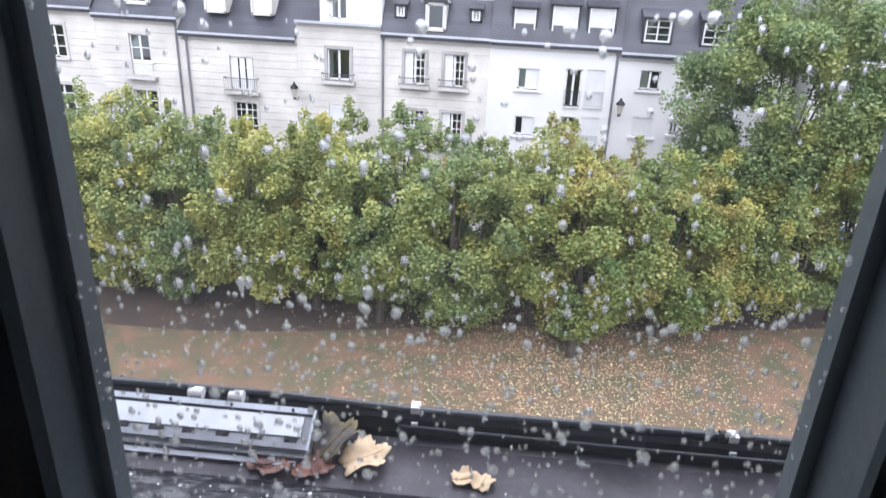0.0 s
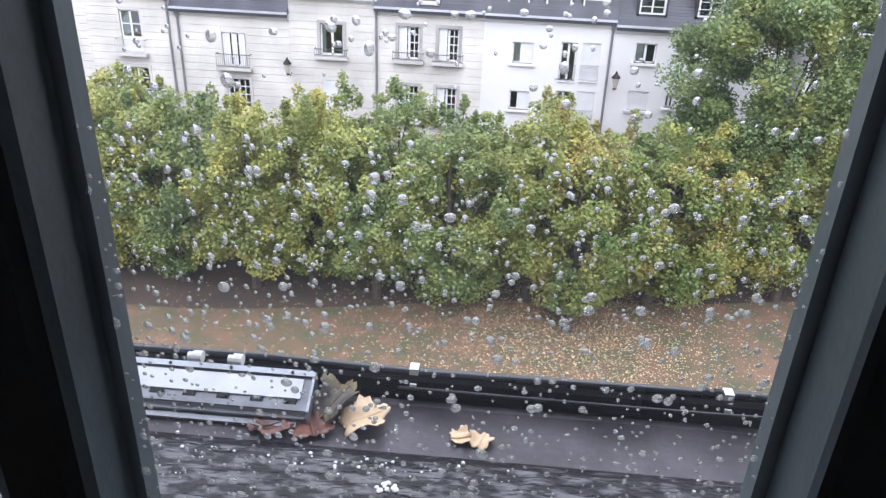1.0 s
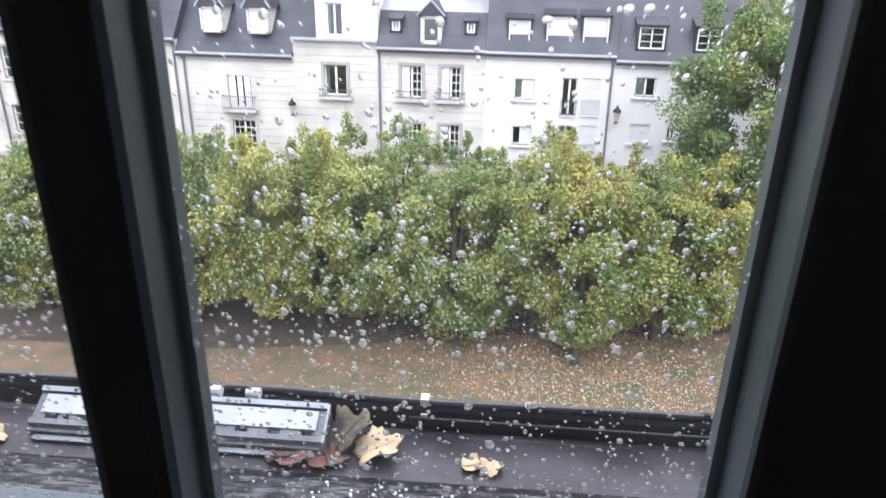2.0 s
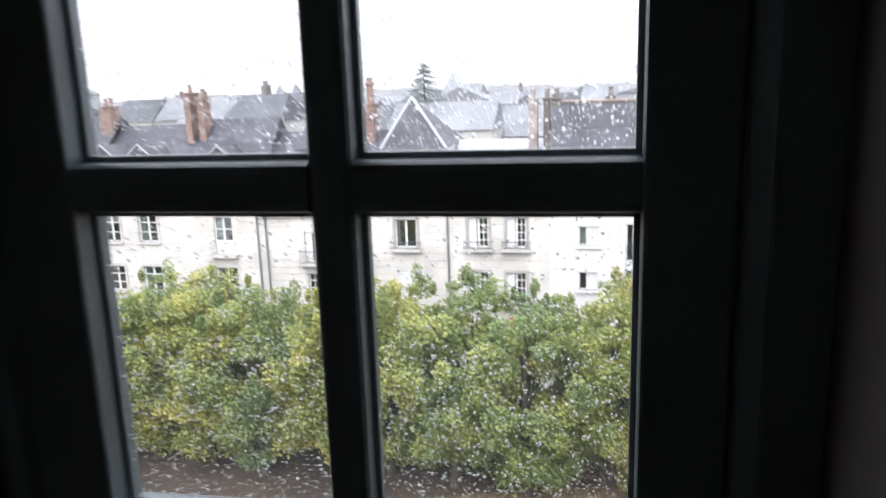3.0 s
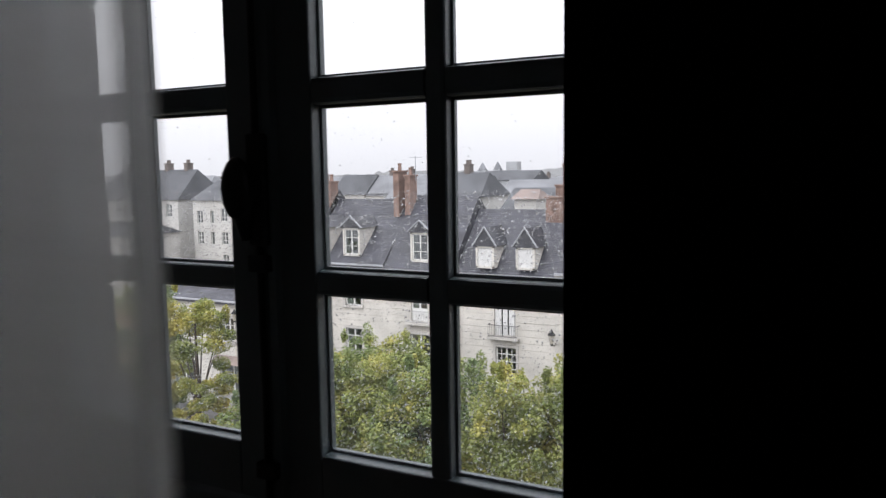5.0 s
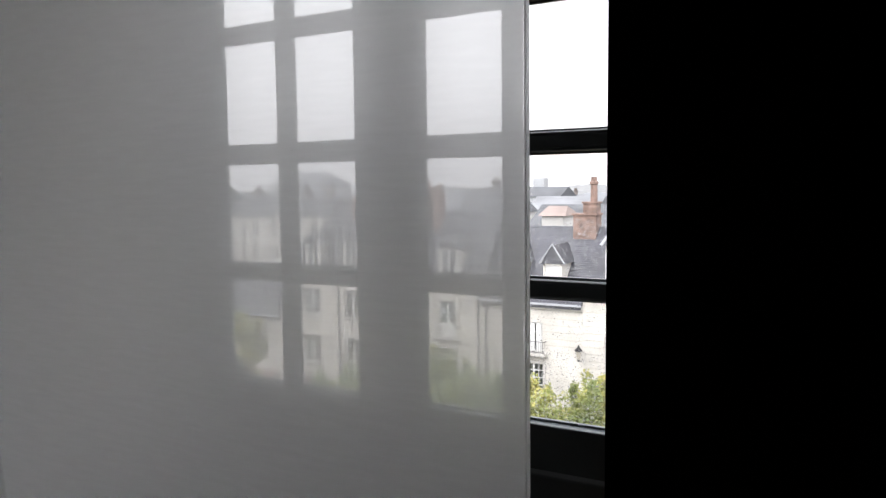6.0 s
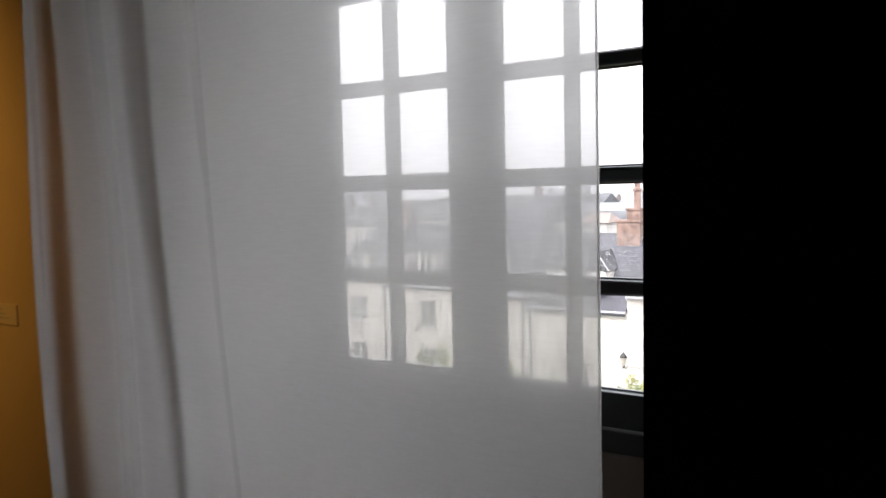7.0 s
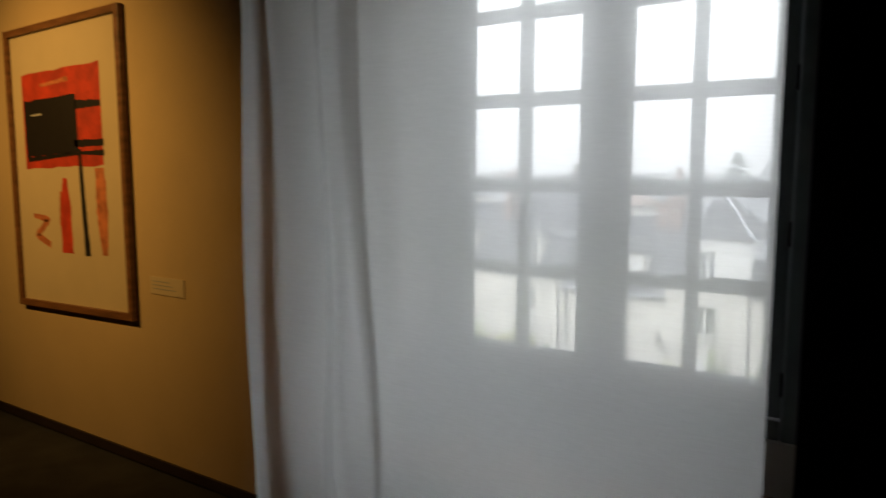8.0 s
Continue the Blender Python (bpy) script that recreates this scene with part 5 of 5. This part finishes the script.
for k in range(2):
    part("cooling_rib", Geo().box(fx0 + 0.002, fx1 - 0.002, 1.074, 1.086, 0.036 + k * 0.012, 0.041 + k * 0.012), M["alu"], fl)
ny, nz_ = -0.47, 0.88


def on_top(s, h):
    """A point s of the way up the sloping face and h above it."""
    return (1.088 + 0.090 * s + ny * h, 0.060 + 0.048 * s + nz_ * h)


def slab(s0, s1, h0, h1):
    return [on_top(s0, h0), on_top(s1, h0), on_top(s1, h1), on_top(s0, h1)]


part("diffuser", Geo().prism(slab(0.30, 0.80, 0.001, 0.005), "x", fx0 + 0.02, fx1 - 0.02), M["diffuser"], fl, "milky white diffuser plate", bevel=0.001)
part("top_rail", Geo().prism(slab(0.86, 1.0, 0.001, 0.009), "x", fx0, fx1), M["alu"], fl)
part("front_rail", Geo().prism(slab(0.0, 0.14, 0.001, 0.008), "x", fx0, fx1), M["alu_dark"], fl)
part("end_plate", Geo().prism([(1.078, 0.031), (1.078, 0.050), (1.084, 0.066), (1.172, 0.114), (1.180, 0.108), (1.180, 0.031)], "x", fx1, fx1 + 0.006), M["alu"], fl)
for i in range(9):
    xx = fx0 + 0.05 + i * 0.081
    part("led_clip", Geo().prism(slab(0.16, 0.30, 0.001, 0.006), "x", xx - 0.014, xx + 0.014), M["rubber"], fl, "small black clip")
for i in range(5):
    xx = fx0 + 0.09 + i * 0.15
    part("screw", Geo().tube([(xx, *on_top(0.22, 0.004)), (xx, *on_top(0.22, 0.011))], 0.006, 8), M["iron"], fl)
    part("screw", Geo().tube([(xx, *on_top(0.92, 0.008)), (xx, *on_top(0.92, 0.012))], 0.004, 8), M["iron"], fl)
for xx in (-0.855, -0.755):
    part("cable_gland", Geo().tube([(xx - 0.020, 1.192, 0.118), (xx - 0.008, 1.192, 0.118), (xx - 0.007, 1.192, 0.118), (xx + 0.016, 1.192, 0.118)], [0.011, 0.011, 0.015, 0.015], 12), M["clip"], fl, "white cable gland")
part("wing", Geo().prism([(1.062, 0.031), (1.060, 0.038), (1.073, 0.042), (1.073, 0.031)], "x", fx0 + 0.02, fx1 - 0.02), M["alu_dark"], fl)


fl.location.y -= 0.017                        # it rests a little off the parapet


# ---- dead leaves in the gutter ----
def dead_leaf(name, x, y, z, size, turn, curl, lift, mat, label, seed, lobes=5):
    """A lobed leaf, curled, with a midrib and a stalk."""
    rr = random.Random(seed)
    t = thing(name, (x, y, z), label, "leaf", "dead leaves in the gutter")
    n = 60
    outline = []
    for i in range(n):
        a = i / n * math.tau
        rad = size * (0.52 + 0.30 * abs(math.cos(a * lobes / 2)) ** 0.7 + 0.10 * abs(math.sin(a * lobes * 1.5)) + rr.uniform(-0.03, 0.03))
        outline.append((rad * math.cos(a), rad * math.sin(a)))
    g = Geo()
    rings = 6
    vs = [(0, 0)]
    for k in range(1, rings + 1):
        vs += [(p[0] * k / rings, p[1] * k / rings) for p in outline]
    c, s = math.cos(turn), math.sin(turn)

    def place(px, py):
        q = math.hypot(px, py) / size
        h = lift * (px / size) + curl * size * (py / size) ** 2 * 1.3 + 0.12 * size * math.sin(px / size * 5 + seed) * q + 0.05 * size * math.sin(py / size * 11 + seed)
        return Vector((x + c * px - s * py, y + s * px + c * py, z + h))

    low = min(place(*p).z for p in vs)
    for p in vs:
        q = place(*p)
        g.v.append((q.x, q.y, q.z - low + z))
    for i in range(n):
        g.f.append((0, 1 + i, 1 + (i + 1) % n))
    for k in range(rings - 1):
        for i in range(n):
            a, b = 1 + k * n + i, 1 + k * n + (i + 1) % n
            g.f.append((a, a + n, b + n, b))
    b = part("blade", g, mat, t, smooth=True)
    m = b.modifiers.new("thick", "SOLIDIFY")
    m.thickness = 0.0015
    rib = Geo()
    rib.tube([place(px * size, 0) - Vector((0, 0, low - z - 0.003)) for px in (-0.75, -0.4, 0, 0.35, 0.7)], [0.003, 0.0025, 0.002, 0.0015, 0.001], 6)
    part("midrib", rib, mat, t)
    return t


dead_leaf("tan_leaf", -0.425, 1.085, 0.030, 0.068, 0.5, 0.35, 0.014, M["tan_leaf"], "large tan dry maple leaf lying in the gutter", 3)
dead_leaf("red_leaf", -0.550, 1.066, 0.030, 0.072, 2.0, 0.2, 0.0, M["red_leaf"], "wet red-brown leaf flat in the gutter", 5)
dead_leaf("red_leaf", -0.625, 1.050, 0.030, 0.058, 0.4, 0.3, 0.0, M["red_leaf"], "wet red-brown leaf half under the floodlight", 6)
dead_leaf("curled_leaf", -0.500, 1.120, 0.034, 0.066, 0.9, 0.6, 0.030, M["olive_leaf"], "curled olive-brown leaf leaning on the parapet edge", 8)
dead_leaf("small_leaf", -0.195, 1.062, 0.029, 0.034, 0.2, 0.35, 0.0, M["tan_leaf"], "small curled tan leaf in the gutter", 12)
dead_leaf("small_leaf", -0.150, 1.058, 0.029, 0.035, 1.2, 0.4, 0.0, M["tan_leaf"], "small curled tan leaf in the gutter", 14)
dead_leaf("brown_leaf", -0.670, 1.040, 0.029, 0.025, 0.7, 0.6, 0.0, M["red_leaf"], "small dark brown leaf in the gutter", 17)
dead_leaf("brown_leaf", -1.47, 1.06, 0.029, 0.050, 0.9, 0.4, 0.0, M["red_leaf"], "wet brown leaf in the gutter", 21)
dead_leaf("tan_leaf", -1.58, 1.09, 0.029, 0.048, 2.1, 0.4, 0.0, M["tan_leaf"], "tan dry leaf in the gutter", 23)
dead_leaf("tan_leaf", -1.38, 1.04, 0.029, 0.040, 0.1, 0.4, 0.0, M["tan_leaf"], "tan dry leaf in the gutter", 25)

# lichen crumbs and grit on the lead
r = np.random.RandomState(21)
grit = Geo()
for i in range(110):
    x, y = r.uniform(-1.6, 0.9), r.uniform(0.72, 1.0)
    if i % 3 == 0:
        x = r.normal(-0.40, 0.10)
        y = r.normal(0.93, 0.02)
    s = r.uniform(0.001, 0.005)
    z = 0.16 - 0.115 * (y - 0.122) / 0.838
    grit.lathe(x, y, [(s, z - 0.002), (s * 0.9, z + s * 0.5), (s * 0.3, z + s * 0.8)], 6)
for k in range(14):
    x, y, s = r.normal(-0.33, 0.012), r.normal(0.86, 0.008), r.uniform(0.004, 0.009)
    z = 0.16 - 0.115 * (y - 0.122) / 0.838
    grit.lathe(x, y, [(s, z - 0.002), (s * 0.9, z + s * 0.4), (s * 0.3, z + s * 0.7)], 7)
solid("grit", grit, M["clip"], "pale grit and lichen crumbs on the lead", "grit", "stuff")


# the gutter runs a little askew of the window, and the ledge with all that lies on it follows
LEDGE = ("lead_ledge", "zinc_gutter", "parapet_edge", "cable", "cable_clip", "floodlight", "tan_leaf", "red_leaf", "curled_leaf", "small_leaf", "brown_leaf", "grit")
ASKEW = Matrix.Translation((-0.315, 1.2, -0.013)) @ Matrix.Rotation(radians(1.7), 4, "Z") @ Matrix.Translation((0.315, -1.2, 0.0))
for ob in list(scene.objects):
    if ob.parent is None and ob.name.split(".")[0] in LEDGE:
        ob.matrix_basis = ASKEW @ Matrix.Translation(ob.location)


# ---- stone jambs outside ----
def pilaster(x0, x1, label):
    t = thing("stone_jamb", ((x0 + x1) / 2, 0.5, 0.02), label, "pilaster", "stone jambs outside the window")
    rr = random.Random(2)
    for i in range(8):
        z = 0.72 + i * 0.36
        d = rr.uniform(-0.006, 0.006)
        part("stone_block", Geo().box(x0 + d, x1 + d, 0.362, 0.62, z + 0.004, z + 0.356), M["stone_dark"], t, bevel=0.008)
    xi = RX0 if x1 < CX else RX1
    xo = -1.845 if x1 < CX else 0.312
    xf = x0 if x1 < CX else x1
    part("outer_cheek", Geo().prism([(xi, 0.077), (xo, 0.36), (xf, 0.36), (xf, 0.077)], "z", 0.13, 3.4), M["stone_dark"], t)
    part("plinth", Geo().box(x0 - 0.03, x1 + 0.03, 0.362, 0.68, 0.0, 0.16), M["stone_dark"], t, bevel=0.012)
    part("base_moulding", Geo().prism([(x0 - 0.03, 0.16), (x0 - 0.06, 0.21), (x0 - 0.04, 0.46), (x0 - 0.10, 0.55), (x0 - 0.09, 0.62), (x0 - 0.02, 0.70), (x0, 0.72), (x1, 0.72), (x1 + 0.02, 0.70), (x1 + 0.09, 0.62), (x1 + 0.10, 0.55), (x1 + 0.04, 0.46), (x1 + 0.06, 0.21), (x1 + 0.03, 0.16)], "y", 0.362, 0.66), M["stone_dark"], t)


pilaster(-2.45, -2.12, "near-black stone jamb beside the window")
pilaster(0.590, 0.92, "near-black stone jamb beside the window")


# ---- rain on the panes ----
def drops(name, x0, x1, z0, z1, count, seed, big):
    r = np.random.RandomState(seed)
    g = Geo()
    for i in range(count):
        v = r.uniform(0, 1)
        x, z = r.uniform(x0 + 0.006, x1 - 0.006), z0 + 0.006 + (z1 - z0 - 0.012) * v
        s = min(0.0024, 0.0006 + big * r.exponential(1.0))
        a, b = s * r.uniform(0.85, 1.15), s * r.uniform(0.8, 1.25)
        sides = 11
        vs, fs = [], []
        prof = [(1.0, 0.0), (0.86, 0.24), (0.5, 0.40), (0.0, 0.45)]
        wob = 1 + 0.12 * np.sin(np.arange(sides) * math.tau / sides * 2 + r.uniform(0, 6)) * r.uniform(0, 1)
        for q, h in prof[:-1]:
            for k in range(sides):
                t = k * math.tau / sides
                vs.append((x + a * q * wob[k] * math.cos(t), 0.0022 + s * h, z + b * q * wob[k] * math.sin(t) - (1 - q) * 0.2 * b))
        vs.append((x, 0.0022 + s * 0.45, z - 0.2 * b))
        for m in range(2):
            for k in range(sides):
                fs.append((m * sides + k, m * sides + (k + 1) % sides, (m + 1) * sides + (k + 1) % sides, (m + 1) * sides + k))
        for k in range(sides):
            fs.append((2 * sides + k, 2 * sides + (k + 1) % sides, 3 * sides))
        fs.append(tuple(range(sides))[::-1])
        g.add(vs, fs)
    me = bpy.data.meshes.new(name)
    me.from_pydata(g.v, [], g.f)
    me.polygons.foreach_set("use_smooth", [True] * len(me.polygons))
    ob = part(name, me, M["drops"], None, "raindrops beaded on the outside of a window pane")
    ob.visible_shadow = False
    tagged(ob, "", "raindrops", "", "stuff")


for ci, (x0, x1) in enumerate(COLS):
    for ri, (a, b) in enumerate(ROWS[:4]):
        if ri == 1:
            drops("raindrops", x0, x1, a, a + (b - a) * 0.5, 2100, 100 + ci * 10 + ri, 0.00034)
            drops("raindrops", x0, x1, a + (b - a) * 0.5, b, 60, 200 + ci * 10 + ri, 0.0004)
        elif ri == 0:
            drops("raindrops", x0, x1, a, a + (b - a) * 0.62, 1800, 300 + ci * 10, 0.00042)
            drops("raindrops", x0, x1, a + (b - a) * 0.62, b, 330, 500 + ci * 10, 0.00050)
        else:
            drops("raindrops", x0, x1, a, b, 40, 400 + ci * 10 + ri, 0.0004)

# ---- picture, label ----
py = WALL_Y
px0, px1, pz0, pz1 = -4.825, -3.44, 0.815, 2.725
pic = thing("framed_picture", ((px0 + px1) / 2, py, pz0), "large abstract print in red and black, in a brown wooden frame", "picture")
for nm, o in (("frame_side", [(px0, px0 + 0.046, pz0, pz1)]), ("frame_side", [(px1 - 0.046, px1, pz0, pz1)]), ("frame_rail", [(px0 + 0.046, px1 - 0.046, pz0, pz0 + 0.046)]), ("frame_rail", [(px0 + 0.046, px1 - 0.046, pz1 - 0.046, pz1)])):
    for a, b, c, d in o:
        part(nm, Geo().box(a, b, py - 0.045, py - 0.002, c, d), M["wood"], pic, bevel=0.004)
part("paper", Geo().box(px0 + 0.046, px1 - 0.046, py - 0.020, py - 0.004, pz0 + 0.046, pz1 - 0.046), M["art_paper"], pic, "cream paper sheet")


def stroke(pts, widths, mat, depth, seed):
    """A brush mark with a ragged edge, laid on the paper; pts in the sheet's own 0 to 1."""
    rr = random.Random(seed)
    fine = []
    for (p, q), (wa, wb) in zip(zip(pts, pts[1:]), zip(widths, widths[1:])):
        for i in range(9):
            t = i / 9
            fine.append((p[0] + (q[0] - p[0]) * t, p[1] + (q[1] - p[1]) * t, wa + (wb - wa) * t))
    fine.append((*pts[-1], widths[-1]))
    L, Rr = [], []
    for i, (u, v, w) in enumerate(fine):
        u2, v2, _ = fine[min(i + 1, len(fine) - 1)]
        u1, v1, _ = fine[max(i - 1, 0)]
        dx, dz = (u2 - u1) * (px1 - px0), (v2 - v1) * (pz1 - pz0)
        n = math.hypot(dx, dz) or 1
        cx, cz = px0 + u * (px1 - px0), pz0 + v * (pz1 - pz0)
        jit = min(0.14, 0.012 / w)
        j1, j2 = w * rr.uniform(1 - jit, 1 + jit) / 2, w * rr.uniform(1 - jit, 1 + jit) / 2
        L.append((cx - dz / n * j1, cz + dx / n * j1))
        Rr.append((cx + dz / n * j2, cz - dx / n * j2))
    g = Geo()
    n = len(L)
    g.add([(a, py - 0.020 - depth, b) for a, b in L] + [(a, py - 0.020 - depth, b) for a, b in Rr] + [(a, py - 0.0195, b) for a, b in L] + [(a, py - 0.0195, b) for a, b in Rr],
          [(i, i + 1, n + i + 1, n + i) for i in range(n - 1)] + [(i, 2 * n + i, 2 * n + i + 1, i + 1) for i in range(n - 1)] + [(n + i, n + i + 1, 3 * n + i + 1, 3 * n + i) for i in range(n - 1)])
    part("ink_mark", g, mat, pic)


stroke([(0.126, 0.67), (0.812, 0.67)], [0.64, 0.64], M["art_red"], 0.001, 1)
stroke([(0.14, 0.643), (0.61, 0.648)], [0.38, 0.37], M["art_black"], 0.002, 2)
stroke([(0.60, 0.71), (0.81, 0.705)], [0.06, 0.035], M["art_black"], 0.002, 3)
stroke([(0.58, 0.580), (0.82, 0.578)], [0.05, 0.04], M["art_black"], 0.002, 4)
stroke([(0.15, 0.535), (0.62, 0.547), (0.82, 0.545)], [0.03, 0.02, 0.035], M["art_black"], 0.002, 5)
stroke([(0.30, 0.790), (0.55, 0.800)], [0.02, 0.03], M["art_pale_red"], 0.002, 11)
stroke([(0.20, 0.690), (0.30, 0.692)], [0.012, 0.015], M["greyshutter"], 0.003, 12)
stroke([(0.620, 0.56), (0.628, 0.38), (0.645, 0.200)], [0.035, 0.045, 0.06], M["art_black"], 0.003, 6)
stroke([(0.475, 0.465), (0.470, 0.38), (0.468, 0.205)], [0.05, 0.12, 0.14], M["art_red"], 0.0015, 7)
stroke([(0.440, 0.42), (0.430, 0.30)], [0.05, 0.06], M["art_pale_red"], 0.001, 10)
stroke([(0.775, 0.495), (0.780, 0.35), (0.785, 0.205)], [0.10, 0.13, 0.06], M["art_pale_red"], 0.001, 8)
stroke([(0.167, 0.335), (0.307, 0.320), (0.19, 0.262), (0.316, 0.230)], [0.03, 0.05, 0.05, 0.05], M["art_pale_red"], 0.001, 9)
pic.rotation_euler[1] = radians(-1.5)          # hung a little askew
cap = thing("wall_label", (-3.05, py, 1.13), "small pale caption card on the gallery wall", "label")
part("card", Geo().box(-3.305, -2.985, py - 0.006, py - 0.001, 1.02, 1.125), M["art_paper"], cap)
for i in range(3):
    part("text_line", Geo().box(-3.285, -3.12 + 0.03 * i, py - 0.0075, py - 0.0062, 1.095 - i * 0.022, 1.100 - i * 0.022), M["greyshutter"], cap)


# ---- street things ----
def car(x, y, mat, label, heading=0.0):
    t = thing("car", (0, 0, 0), label, "car", "parked cars")
    side = [(-2.1, 0.28), (-2.12, 0.62), (-1.95, 0.88), (-1.25, 0.97), (-0.65, 1.42), (0.85, 1.45), (1.5, 1.02), (2.02, 0.9), (2.12, 0.6), (2.1, 0.28)]
    part("body", Geo().prism(side, "y", -0.85, 0.85), mat, t, bevel=0.06)
    glass = [(-1.18, 0.98), (-0.66, 1.36), (0.80, 1.39), (1.38, 1.03)]
    for s in (-1, 1):
        part("side_window", Geo().prism(glass, "y", s * 0.852, s * 0.858), M["tyre"], t, "dark side window")
    part("windscreen", Geo().prism([(-1.25, 1.0), (-0.70, 1.40), (-0.73, 1.42), (-1.29, 1.01)], "y", -0.7, 0.7), M["tyre"], t, "dark windscreen")
    for wx in (-1.35, 1.32):
        for s in (-1, 1):
            w = part("wheel", Geo().tube([(wx, s * 0.72, 0.31), (wx, s * 0.87, 0.31)], 0.31, 16), M["tyre"], t)
            part("rim", Geo().tube([(wx, s * 0.865, 0.31), (wx, s * 0.88, 0.31)], 0.19, 12), M["alu"], w)
    for s in (-1, 1):
        part("headlight", Geo().box(-2.13, -2.0, s * 0.6 - 0.15, s * 0.6 + 0.15, 0.62, 0.74), M["clip"], t)
    t.matrix_basis = pose(x, y, GZ + 0.05, 0, 0, heading)
    return t


car(17.3, 38.9, M["blue_car"], "blue parked car at the kerb")
car(19.0, 36.0, M["white_car"], "pale parked car at the kerb")
car(-10.6, 36.4, M["white_car"], "white parked car behind the trees")
sg = thing("street_sign", (-3.75, 36.2, GZ), "square red and blue sign on a white post", "sign")
part("post", Geo().tube([(-3.75, 36.2, GZ), (-3.75, 36.2, -10.4)], 0.05, 8), M["letter"], sg)
part("panel", Geo().box(-4.15, -3.35, 36.10, 36.14, -11.25, -10.45), M["sign_red"], sg, "red square panel", bevel=0.01)
part("picture", Geo().box(-3.98, -3.52, 36.09, 36.099, -11.10, -10.72), M["sign_blue"], sg, "blue picture field")
part("plate", Geo().box(-4.15, -3.35, 36.10, 36.14, -12.35, -11.35), M["letter"], sg, "white plate under the panel")
